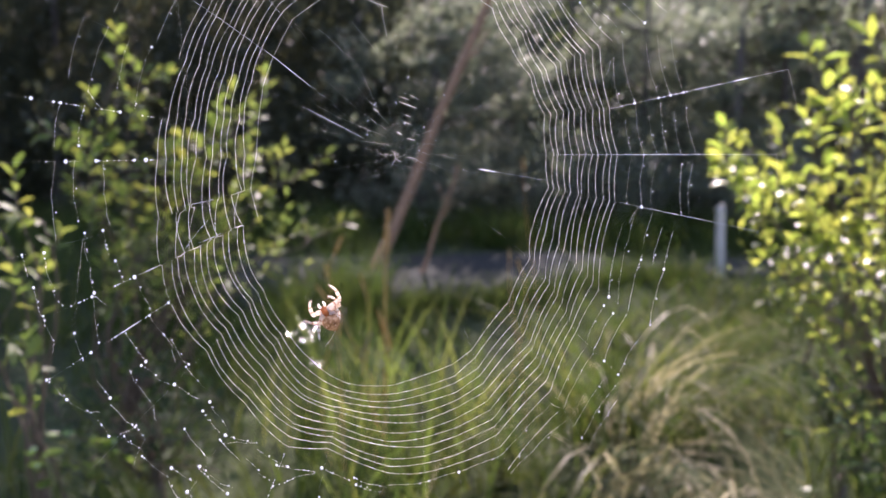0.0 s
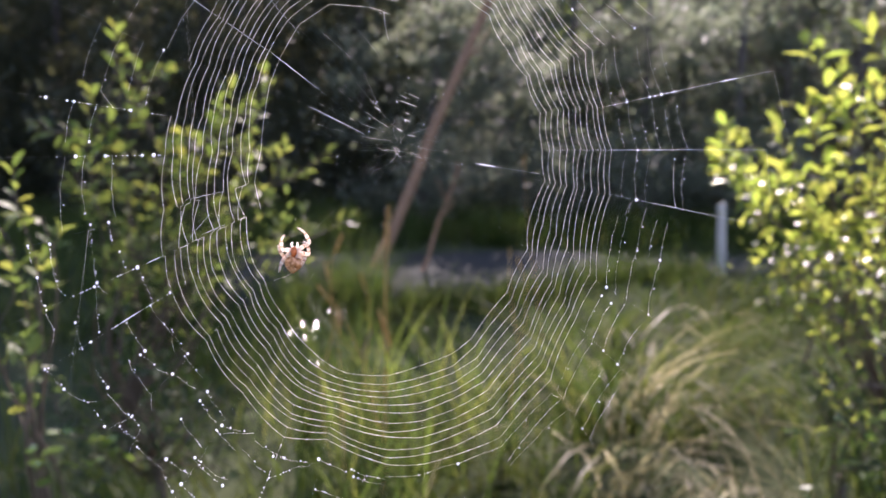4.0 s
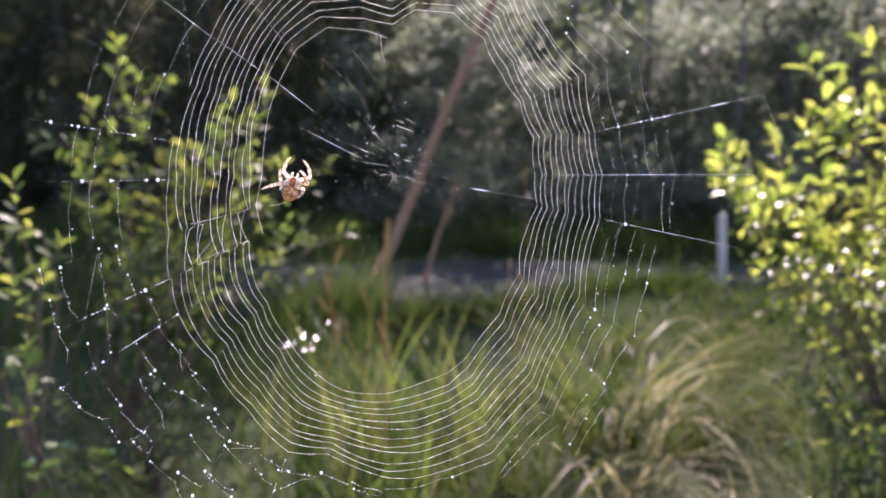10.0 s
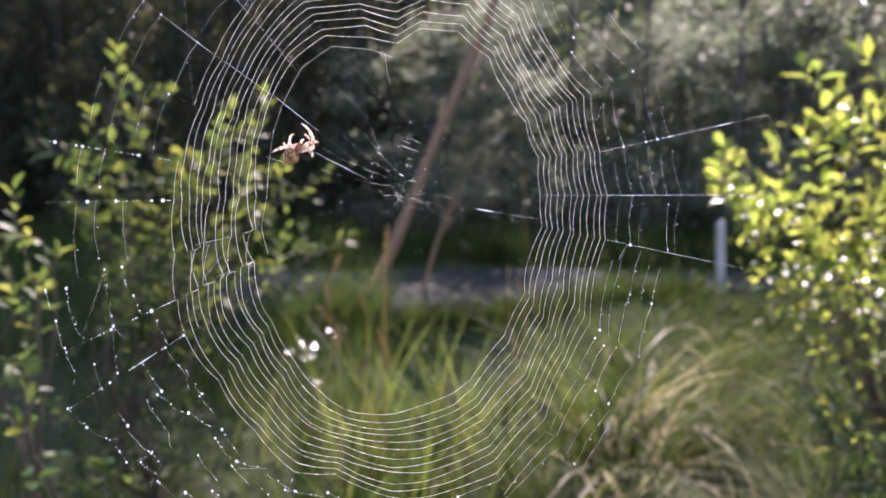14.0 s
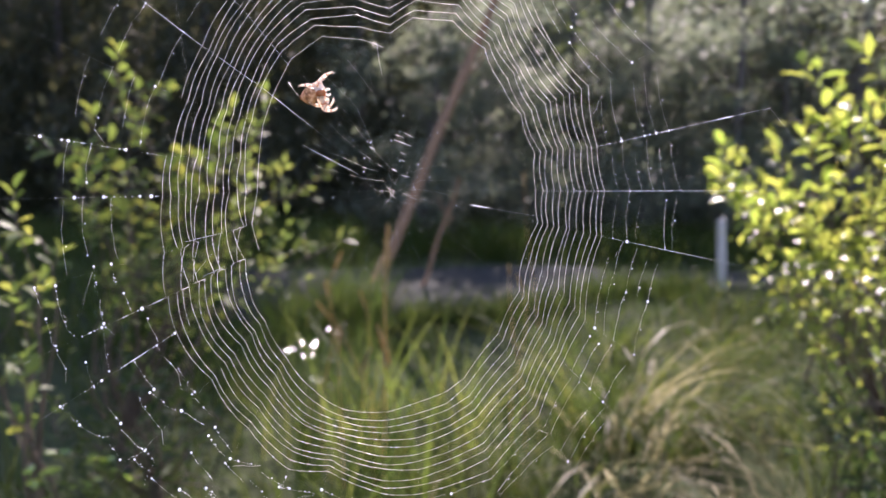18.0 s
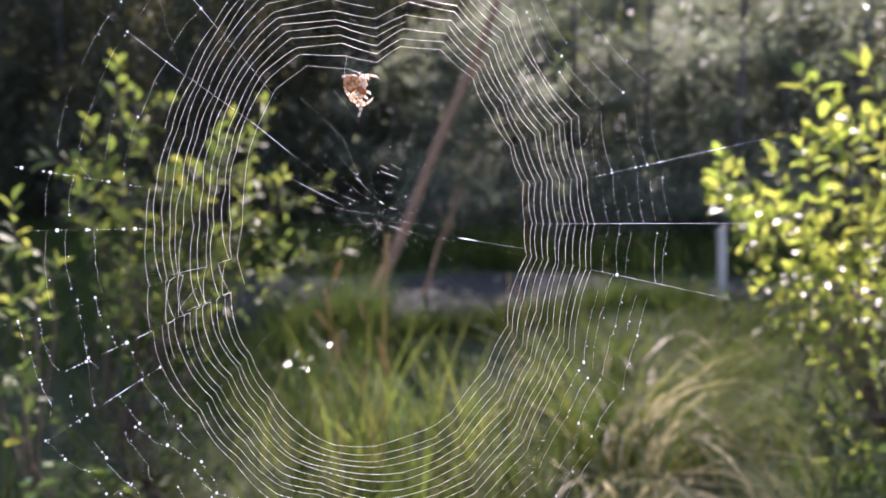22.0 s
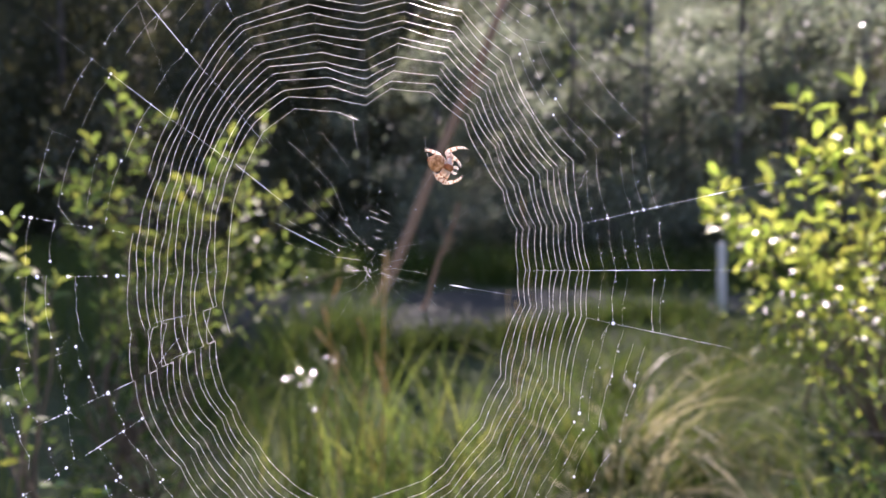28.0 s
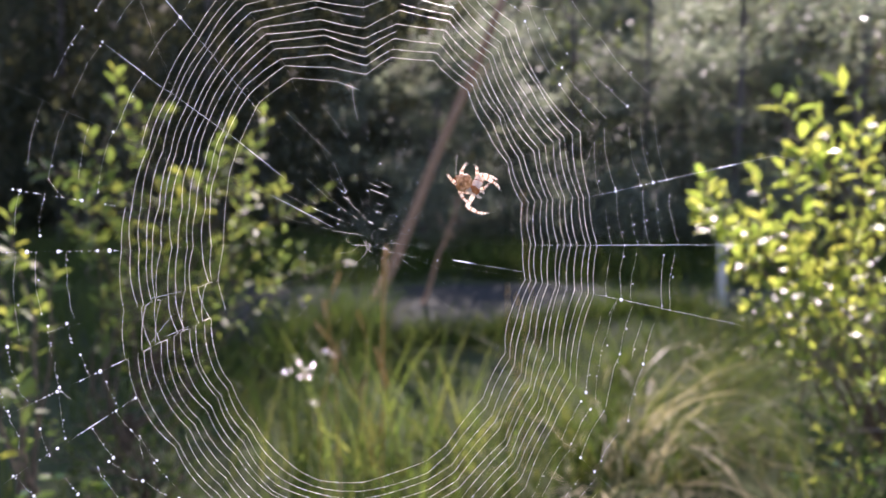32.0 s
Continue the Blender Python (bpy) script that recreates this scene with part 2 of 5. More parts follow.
# ---- grass ----
def blades(rng, base, tall, wide, lean, bend, segs=4):
    """Arrays for curved grass blades: base (n, 3), tall, wide, lean angle (n), bend (n)."""
    n = len(base)
    s = np.linspace(0, 1, segs + 1)
    dirs = np.stack([np.cos(lean), np.sin(lean), np.zeros(n)], 1)
    face = rng.uniform(0, np.pi, n)
    side = np.stack([np.cos(face), np.sin(face), np.zeros(n)], 1)
    ang = bend[:, None] * s[None, :]
    step = tall[:, None] / segs
    out = np.concatenate([np.zeros((n, 1)), np.cumsum(np.sin(ang[:, 1:]) * step, 1)], 1)
    up = np.concatenate([np.zeros((n, 1)), np.cumsum(np.cos(ang[:, 1:]) * step, 1)], 1)
    mid = base[:, None, :] + dirs[:, None, :] * out[..., None]
    mid[..., 2] += up
    half = wide[:, None] * np.maximum(1 - s[None, :] ** 2, 0.06) * 0.5
    a = mid - side[:, None, :] * half[..., None]
    b = mid + side[:, None, :] * half[..., None]
    verts = np.stack([a, b], 2).reshape(-1, 3)
    row = np.arange(segs) * 2
    one = np.stack([row, row + 1, row + 3, row + 2], 1)
    quads = (np.arange(n)[:, None, None] * 2 * (segs + 1) + one[None]).reshape(-1, 4)
    return verts, quads


def grass_field(name, label, seed, count, xr, yr, tall, wide, mat, bend=(0.3, 1.3), round_about=False):
    rng = np.random.default_rng(seed)
    x, y = rng.uniform(*xr, count), rng.uniform(*yr, count)
    clump = np.array([noise.noise((a * 2.2, b * 2.2, seed)) for a, b in zip(x, y)])
    # grass thinned so dark soil stands in for shade on the meadow
    hollow = np.exp(-(((x - 0.95) / 0.45) ** 2 + ((y - 1.85) / 0.55) ** 2) * 1.5)
    under_sedge = np.exp(-(((x - 0.58) / 0.35) ** 2 + ((y - 1.9) / 0.5) ** 2) * 1.5)
    shade = 1 / (1 + np.exp((x + 0.55 + 0.12 * (y - 1.5)) * 9)) * (y < 3.0)
    keep = rng.random(count) < 0.6 + clump - 1.7 * hollow - 0.75 * under_sedge - 0.45 * shade - 0.5 * ((y > 0.3) & (y < 1.5) & (np.abs(x) < 1.4))
    if round_about:
        keep &= (y < 0.9) | (np.abs(x) > 0.62 * y + 0.4) | (rng.random(count) < 0.2)
    edges = np.array([path_edges(a) for a in x])
    keep &= ~((x > -1.7) & (y > edges[:, 0] - 0.05) & (y < edges[:, 1] + 0.05))
    before = np.clip((y - 2.5) / 0.7, 0, 1) * (y < edges[:, 0]) * (x > -0.4) * np.clip((1.9 - x) / 0.6, 0, 1)
    x, y, clump, before = x[keep], y[keep], clump[keep], before[keep]
    z = np.array([height(a, b) for a, b in zip(x, y)])
    n = len(x)
    t = rng.uniform(*tall, n) * (1 + 0.5 * clump) * (1 - 0.62 * before)   # trodden short before the path
    verts, quads = blades(rng, np.stack([x, y, z], 1), t, rng.uniform(*wide, n), rng.uniform(0, 2 * np.pi, n), rng.uniform(*bend, n))
    ob = new(name, quads_of(name, verts, quads, mat))
    return tagged(ob, label, "grass", kind="stuff")


grass_field("meadow_grass", "dense green meadow grass lit from behind", 1, 9500, (-1.7, 2.6), (1.0, 4.6), (0.16, 0.48), (0.006, 0.014), GRASS, (0.4, 1.8))
grass_field("dry_grass", "bent straw-coloured blades among the green grass", 3, 1500, (-1.2, 1.6), (1.1, 3.8), (0.25, 0.5), (0.004, 0.009), SEDGE, (1.2, 2.6))
grass_field("far_grass", "green grass along the path and the wood's edge", 2, 26000, (-4.5, 5.0), (3.8, 8.5), (0.18, 0.42), (0.005, 0.011), GRASS)


def tussock(name, label, seed, at, count, tall, wide, mat, spread=0.12, bend=(1.2, 2.9), lean=None):
    rng = np.random.default_rng(seed)
    r, w = rng.uniform(0, spread, count), rng.uniform(0, 2 * np.pi, count)
    x, y = at[0] + r * np.cos(w), at[1] + r * np.sin(w)
    z = np.array([height(a, b) for a, b in zip(x, y)])
    ang = w + rng.normal(0, 0.5, count) if lean is None else rng.normal(lean, 1.05, count)
    verts, quads = blades(rng, np.stack([x, y, z], 1), rng.uniform(*tall, count), rng.uniform(*wide, count), ang, rng.uniform(*bend, count), 7)
    ob = new(name, quads_of(name, verts, quads, mat))
    return tagged(ob, label, "grass", "sedge tussocks", "stuff")


# pale arching tussocks on the mound, dull green ones round them: place, blades, length, kind, way they fall
for k, (x, y, n, h, mat, fall) in enumerate(((0.53, 1.80, 36, 0.80, STRAW, -0.7), (0.63, 1.68, 34, 0.66, STRAW, -0.9), (0.57, 2.10, 26, 1.10, STRAW, -0.1), (0.73, 2.35, 24, 1.0, STRAW, 0.0), (0.71, 1.62, 30, 0.5, STRAW, None),
                                             (0.60, 2.05, 60, 0.9, SEDGE, -0.9), (0.51, 2.25, 80, 1.0, SEDGE, -2.2), (0.91, 2.45, 100, 0.95, SEDGE, -0.5), (1.00, 2.70, 110, 0.85, SEDGE, -0.8),
                                             (-0.10, 2.00, 60, 0.6, SEDGE, None), (0.22, 2.10, 80, 0.7, SEDGE, -2.0), (0.75, 3.10, 110, 0.7, SEDGE, -1.2), (0.30, 1.75, 60, 0.7, SEDGE, -1.6), (1.15, 3.20, 120, 0.7, SEDGE, -1.4),
                                             (0.95, 3.70, 130, 0.65, SEDGE, -1.5), (1.50, 3.60, 130, 0.7, SEDGE, -1.5), (0.45, 3.30, 90, 0.5, SEDGE, -1.6))):
    tussock("sedge_tussock", "drooping tussock of pale dry and green sedge blades" if mat is STRAW else "drooping tussock of dull green sedge blades",
            20 + k, (x, y), n, (h * 0.45, h * 1.15), (0.005, 0.011) if mat is STRAW else (0.004, 0.010), mat, 0.13, (2.0, 3.3) if mat is STRAW else (1.3, 3.1), fall)


# low tufts that hide the path's near edge
rng_edge = np.random.default_rng(45)
for k in range(15):
    x = -0.45 + 0.16 * k
    tussock("edge_grass", "low green grass tuft along the path's near edge", 180 + k, (x, path_edges(x)[0] + rng_edge.uniform(-0.22, 0.06)), 130, (0.10, 0.30), (0.005, 0.011), GRASS, 0.16, (0.5, 2.0))
grass_field("outer_grass", "rough meadow grass round the clearing", 4, 70000, (-9, 9), (-6, 9), (0.14, 0.36), (0.009, 0.02), GRASS, round_about=True)
rng_verge = np.random.default_rng(44)
for k in range(16):
    if k < 7:
        tussock("verge_grass", "rough green grass tuft at the edge of the path", 140 + k, (rng_verge.uniform(-1.9, -0.45), rng_verge.uniform(3.7, 4.6)), 170, (0.3, 0.62), (0.005, 0.010), GRASS, 0.22, (0.4, 1.6))
    tussock("verge_grass", "rough green grass tuft at the edge of the path", 120 + k, (rng_verge.uniform(-2.6, 3.2), rng_verge.uniform(6.2, 6.7)), 150, (0.2, 0.5), (0.005, 0.010), GRASS, 0.2, (0.4, 1.6))


def tall_grass_clump(at, seed, count, tall, wide):
    rng = np.random.default_rng(seed)
    root = tagged(new("tall_grass_clump"), "clump of tall bright green grass blades", "grass", "tall grass clumps")
    root.location = (at[0], at[1], height(*at))
    for i in range(count):
        base = np.array([[rng.normal(0, 0.07), rng.normal(0, 0.05), -0.01]])
        verts, quads = blades(rng, base, np.array([rng.uniform(*tall)]), np.array([rng.uniform(*wide)]),
                              np.array([rng.uniform(0, 2 * np.pi)]), np.array([rng.uniform(0.25, 1.35)]), 7)
        child("blade", quads_of("blade", verts, quads, GRASS_TALL), root)
    return root


tall_grass_clump((-0.25, 2.3), 5, 26, (0.45, 0.82), (0.009, 0.017))
tall_grass_clump((0.0, 2.4), 6, 20, (0.45, 0.82), (0.009, 0.016))
for x, y, seed, count in ((0.12, 2.05, 9, 8), (-0.42, 2.15, 10, 8), (0.28, 2.5, 11, 9), (-0.12, 1.85, 12, 7), (0.2, 1.75, 13, 7), (-0.33, 1.75, 14, 7), (0.75, 2.9, 15, 8)):
    tall_grass_clump((x, y), seed, count, (0.26, 0.6), (0.006, 0.012))
tall_grass_clump((0.5, 2.6), 7, 12, (0.4, 0.75), (0.007, 0.012))
tall_grass_clump((-0.6, 2.5), 8, 14, (0.35, 0.7), (0.007, 0.012))


# ---- shrubs ----
def leaf_mesh(name, mat, length=1.0, width=0.42, fold=0.10, droop=0.12):
    """Obovate leaf along +x, unit length, with a folded midrib, curled tip and short stalk."""
    prof = ((0.0, 0.03), (0.12, 0.05), (0.22, 0.42), (0.42, 0.82), (0.64, 1.0), (0.84, 0.72), (0.95, 0.34), (1.0, 0.04))
    verts, faces = [], []
    for s, w in prof:
        z = -droop * s * s
        half = width * 0.5 * w
        verts += [(s * length, -half, z + fold * w), (s * length, 0, z), (s * length, half, z + fold * w)]
    for i in range(len(prof) - 1):
        for j in range(2):
            faces.append((i * 3 + j, (i + 1) * 3 + j, (i + 1) * 3 + j + 1, i * 3 + j + 1))
    return mesh_of(name, verts, faces, mat, True)


def limb_points(rng, a, b, n=7, sag=0.10):
    a, b = Vector(a), Vector(b)
    pts = []
    side = Vector((rng.normal(0, 1), rng.normal(0, 1), rng.normal(0, 0.4))) * (b - a).length * 0.05
    for i in range(n):
        s = i / (n - 1)
        p = a.lerp(b, s)
        p.z += sag * (b - a).length * math.sin(math.pi * s) * (1 if s < 1 else 0)
        p += side * math.sin(2 * math.pi * s)
        pts.append(p)
    return pts


HALF_WAY = (sun_dir + Vector((0.08, -0.96, 0.18))).normalized()   # between sun and eye: leaves turned so throw the sun back as glints

# the same for the low herbs, which the eye looks down on
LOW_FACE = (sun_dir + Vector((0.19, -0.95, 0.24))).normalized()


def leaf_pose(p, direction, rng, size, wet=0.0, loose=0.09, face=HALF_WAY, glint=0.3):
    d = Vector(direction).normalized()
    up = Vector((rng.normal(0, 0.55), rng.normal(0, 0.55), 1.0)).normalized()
    # wet share: small leaves turned to mirror the sun towards the eye
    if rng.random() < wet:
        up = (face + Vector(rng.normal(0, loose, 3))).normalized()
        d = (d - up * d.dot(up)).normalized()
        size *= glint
    yv = up.cross(d)
    if yv.length < 1e-3:
        yv = Vector((0, 1, 0))
    yv.normalize()
    zv = d.cross(yv)
    m = Matrix((d, yv, zv)).transposed().to_4x4()
    return Matrix.Translation(p) @ m @ Matrix.Diagonal((size, size, size, 1))


def shrub(label, seed, base, tips, mat, leaf_size, singles=300, shoots=3, reach=0.10, wet=0.12, inner=6, far_mat=LEAF_JOINED, sparse_below=0.0):
    """A shrub: a branch to each tip, short shoots ringed with leaves, and smaller joined leaves further in."""
    rng = np.random.default_rng(seed)
    root = tagged(new("leafy_shrub"), label, "shrub")
    base = Vector((base[0], base[1], height(base[0], base[1]) - 0.02))
    root.location = base
    leaf_a, leaf_b, leaf_c = leaf_mesh("leaf", mat), leaf_mesh("leaf", mat, 1.0, 0.36, 0.05, 0.3), leaf_mesh("leaf", mat, 1.0, 0.5, 0.14, 0.05)
    made, rest = 0, []
    low = base + Vector((0, 0, 0.25))
    v, f = tube([Vector((0, 0, -0.02)), Vector((0.01, 0, 0.12)), low - base], [0.022, 0.018, 0.014], 8)
    child("stem", mesh_of("stem", v, f, TWIG, True), root)
    for tip in tips:
        tip = Vector(tip)
        tip -= (tip - low).normalized() * reach * 0.75
        pts = limb_points(rng, low + Vector((rng.normal(0, 0.01), rng.normal(0, 0.01), rng.uniform(-0.1, 0))), tip, 9, 0.06)
        pieces = [tube([p - base for p in pts], [0.006 * (1 - 0.8 * i / 8) for i in range(9)], 5)]
        low_down = tip.z < sparse_below
        for k in range(shoots // 2 if low_down else shoots):
            s = (1.0 if k == 0 else rng.uniform(0.55, 0.97)) * 8
            i = min(int(s), 7)
            p = pts[i].lerp(pts[i + 1], s - i)
            way = ((pts[i + 1] - pts[i]).normalized() + Vector((rng.normal(0, 0.7), rng.normal(0, 0.7), rng.normal(0.4, 0.5)))).normalized()
            long = reach * rng.uniform(0.6, 1.3)
            pieces.append(tube([p - base, p + way * long * 0.5 - base, p + way * long - base], [0.0022, 0.0018, 0.001], 4))
            side = way.orthogonal().normalized()
            count = int(rng.integers(5, 9))
            for q in range(count):
                spin = Matrix.Rotation(q * 2.4 + rng.normal(0, 0.3), 3, way)
                open_out = 0.35 + 0.75 * (1 - q / count)
                d = (way * (1.2 - 0.6 * open_out) + spin @ side * open_out).normalized()
                at = p + way * long * (0.15 + 0.85 * q / (count - 1))
                m = leaf_pose(at - base, d, rng, leaf_size * rng.uniform(0.6, 1.2), wet, glint=0.17)
                if made < singles:
                    child("leaf", (leaf_a, leaf_b, leaf_c)[int(rng.integers(3))], root, m=m)
                    made += 1
                else:
                    rest.append(m)
        v, f = joined(pieces)
        child("branch", mesh_of("branch", v, f, TWIG, True), root)
        for k in range(inner // 3 if low_down else inner):
            s = rng.uniform(3, 8)
            i = min(int(s), 7)
            p = pts[i].lerp(pts[i + 1], s - i) + Vector((rng.normal(0, 1), rng.normal(0.5, 1), rng.normal(0, 1))) * 0.05
            rest.append(leaf_pose(p - base, rng.normal(0, 1, 3), rng, leaf_size * rng.uniform(0.5, 1.0), wet, glint=0.2))
    small = np.array([(0, 0, 0), (0.5, -0.2, 0.04), (1, 0, -0.1), (0.5, 0, 0), (0, 0, 0), (0.5, 0, 0), (1, 0, -0.1), (0.5, 0.2, 0.04)])
    ms = np.array([np.array(m) for m in rest])
    verts = np.einsum("nij,kj->nki", ms[:, :3, :3], small) + ms[:, None, :3, 3]
    tagged(child("foliage", quads_of("foliage", verts.reshape(-1, 3), np.arange(len(rest) * 8).reshape(-1, 4), far_mat), root), kind="stuff")
    return root


RIGHT_TIPS = ((0.85, 1.50, 1.42), (0.88, 1.53, 1.41), (0.73, 1.79, 1.16), (0.72, 1.72, 1.20), (0.75, 1.56, 1.23), (0.74, 1.67, 1.16), (0.85, 1.64, 1.25), (0.90, 1.51, 1.30), (1.03, 1.63, 1.37), (0.99, 1.44, 1.37), (1.05, 1.50, 1.43), (0.81, 1.67, 1.08), (0.79, 1.64, 1.02), (0.83, 1.66, 0.89), (0.83, 1.70, 0.79), (0.95, 1.75, 1.09), (0.93, 1.54, 1.14), (1.05, 1.60, 1.22), (1.02, 1.62, 0.97), (0.87, 1.55, 0.93), (0.88, 1.43, 0.80), (1.10, 1.66, 0.84), (1.03, 1.43, 0.71), (0.98, 1.44, 0.60), (1.00, 1.57, 0.43), (1.06, 1.44, 0.45), (1.05, 1.54, 1.07))
LEFT_TIPS = ((-0.91, 1.97, 1.47), (-0.89, 1.74, 1.45), (-0.89, 1.97, 1.32), (-1.03, 1.80, 1.27), (-1.02, 1.72, 1.16), (-0.99, 1.92, 1.17), (-0.87, 2.05, 1.21), (-0.64, 1.89, 1.29), (-0.67, 2.02, 1.24), (-0.54, 1.95, 1.31), (-0.59, 2.08, 1.17), (-0.51, 2.09, 1.14), (-0.48, 1.93, 1.42), (-0.40, 2.14, 1.17), (-0.36, 2.08, 0.94), (-0.45, 2.08, 0.94), (-0.57, 2.11, 1.08), (-0.61, 1.97, 1.07), (-0.78, 2.03, 1.07), (-0.82, 2.04, 0.89), (-0.52, 1.88, 0.89), (-0.97, 1.98, 1.05), (-1.03, 1.80, 0.98), (-0.89, 1.89, 0.92))
LOW_TIPS = ((-0.85, 1.13, 1.11), (-0.86, 1.25, 1.08), (-0.88, 1.14, 1.05), (-0.89, 1.26, 0.92), (-0.87, 1.13, 0.93), (-0.90, 1.16, 0.83), (-0.86, 1.14, 0.79))
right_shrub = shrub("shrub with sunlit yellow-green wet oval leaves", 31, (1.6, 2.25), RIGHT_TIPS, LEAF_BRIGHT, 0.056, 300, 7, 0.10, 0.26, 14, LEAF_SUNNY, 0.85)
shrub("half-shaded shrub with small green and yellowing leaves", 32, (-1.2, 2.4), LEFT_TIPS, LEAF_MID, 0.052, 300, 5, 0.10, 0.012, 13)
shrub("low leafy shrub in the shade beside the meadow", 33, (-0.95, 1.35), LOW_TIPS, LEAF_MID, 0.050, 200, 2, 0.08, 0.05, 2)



UNDER_TIPS = ((-0.85, 1.54, 0.70), (-0.87, 1.75, 0.50), (-0.87, 1.49, 0.53), (-0.79, 1.80, 0.56), (-0.89, 1.68, 0.34), (-0.66, 1.54, 0.44), (-0.80, 1.69, 0.27), (-0.92, 1.49, 0.62), (-0.65, 1.74, 0.28), (-0.56, 1.60, 0.53), (-1.00, 1.41, 0.50), (-0.94, 1.40, 0.40), (-1.03, 1.35, 0.40), (-0.87, 1.41, 0.35), (-0.78, 1.56, 0.66), (-0.64, 1.58, 0.53), (-1.01, 1.44, 0.59), (-0.74, 1.69, 0.23), (-0.84, 1.48, 0.48), (-0.74, 1.53, 0.50), (-0.94, 1.45, 0.53), (-0.54, 1.52, 0.31))
shrub("sparse undergrowth shrub, small leaves darkened as shade", 34, (-0.9, 1.9), UNDER_TIPS, LEAF_SHADED, 0.045, 140, 2, 0.10, 0.004, 3, LEAF_SHADED_JOINED)

SHADE_TIPS = ((1.00, 1.58, 0.50), (1.07, 1.56, 0.56), (1.03, 1.42, 0.44), (1.10, 1.52, 0.49), (0.98, 1.51, 0.63), (1.12, 1.50, 0.36))
shrub("low undergrowth shrub below the sunlit shrub, leaves darkened as shade", 35, (1.15, 1.75), SHADE_TIPS, LEAF_SHADED, 0.042, 160, 5, 0.10, 0.22, 6, LEAF_SHADED_JOINED)


def wet_herb(label, seed, base, tips, leaf_size, wet):
    """A small herb: a stem with a leaf stalk to each wet leaf."""
    rng = np.random.default_rng(seed)
    root = tagged(new("wet_herb"), label, "herb")
    base = Vector((base[0], base[1], height(base[0], base[1]) - 0.01))
    root.location = base
    leaf = leaf_mesh("leaf", LEAF_WET, 1.0, 0.55, 0.02, 0.03)
    for tip in tips:
        for k in range(3):
            at = Vector(tip) + Vector(rng.normal(0, 0.012, 3))
            pts = limb_points(rng, base, at, 6, 0.05)
            v, f = tube([p - base for p in pts], [0.0018 - 0.0002 * i for i in range(6)], 4)
            stalk = child("stalk", mesh_of("stalk", v, f, GRASS_TALL, True), root)
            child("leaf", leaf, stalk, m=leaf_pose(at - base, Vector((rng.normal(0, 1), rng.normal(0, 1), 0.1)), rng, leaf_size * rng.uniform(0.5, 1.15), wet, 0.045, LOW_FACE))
    return root


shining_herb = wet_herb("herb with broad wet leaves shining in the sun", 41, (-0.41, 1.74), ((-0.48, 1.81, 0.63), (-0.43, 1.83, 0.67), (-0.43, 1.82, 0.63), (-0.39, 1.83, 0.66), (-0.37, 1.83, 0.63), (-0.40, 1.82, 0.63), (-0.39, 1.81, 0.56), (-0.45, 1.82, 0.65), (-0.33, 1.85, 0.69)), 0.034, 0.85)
wet_herb("low green herb among the grass", 42, (-0.62, 1.5), ((-0.79, 1.23, 0.53), (-0.82, 1.23, 0.56), (-0.76, 1.25, 0.53), (-0.88, 1.19, 0.54), (-0.85, 1.19, 0.51), (-0.79, 1.22, 0.50), (-0.82, 1.42, 0.44), (-0.87, 1.17, 0.49), (-0.90, 1.33, 0.63)), 0.05, 0.0)
wet_herb("low green herb at the shaded meadow edge", 43, (0.85, 1.5), ((0.90, 1.29, 0.55), (0.94, 1.28, 0.58), (0.92, 1.35, 0.42), (0.98, 1.31, 0.42), (0.86, 1.45, 0.31), (0.95, 1.34, 0.45), (1.05, 1.42, 0.47), (0.84, 1.40, 0.49)), 0.04, 0.1)

# ---- woods behind ----
def crown_mesh(name, seed, count, radius, tall, leaf, mat, wet):
    rng = np.random.default_rng(seed)
    clumps = [(Vector((rng.normal(0, radius * 0.5), rng.normal(0, radius * 0.5), rng.uniform(0.04, 1) * tall)), rng.uniform(0.2, 0.5)) for _ in range(46)]
    ms = []
    for i in range(count):
        c, r = clumps[rng.integers(len(clumps))]
        p = c + Vector(rng.normal(0, 1, 3)) * r * 0.5
        ms.append(np.array(leaf_pose(p, rng.normal(0, 1, 3), rng, leaf * rng.uniform(0.6, 1.3), wet)))
    ms = np.array(ms)
    small = np.array([(0, 0, 0), (0.55, -0.28, 0.05), (1, 0, -0.1), (0.55, 0.28, 0.05)])
    verts = np.einsum("nij,kj->nki", ms[:, :3, :3], small) + ms[:, None, :3, 3]
    return quads_of(name, verts.reshape(-1, 3), np.arange(count * 4).reshape(-1, 4), mat)


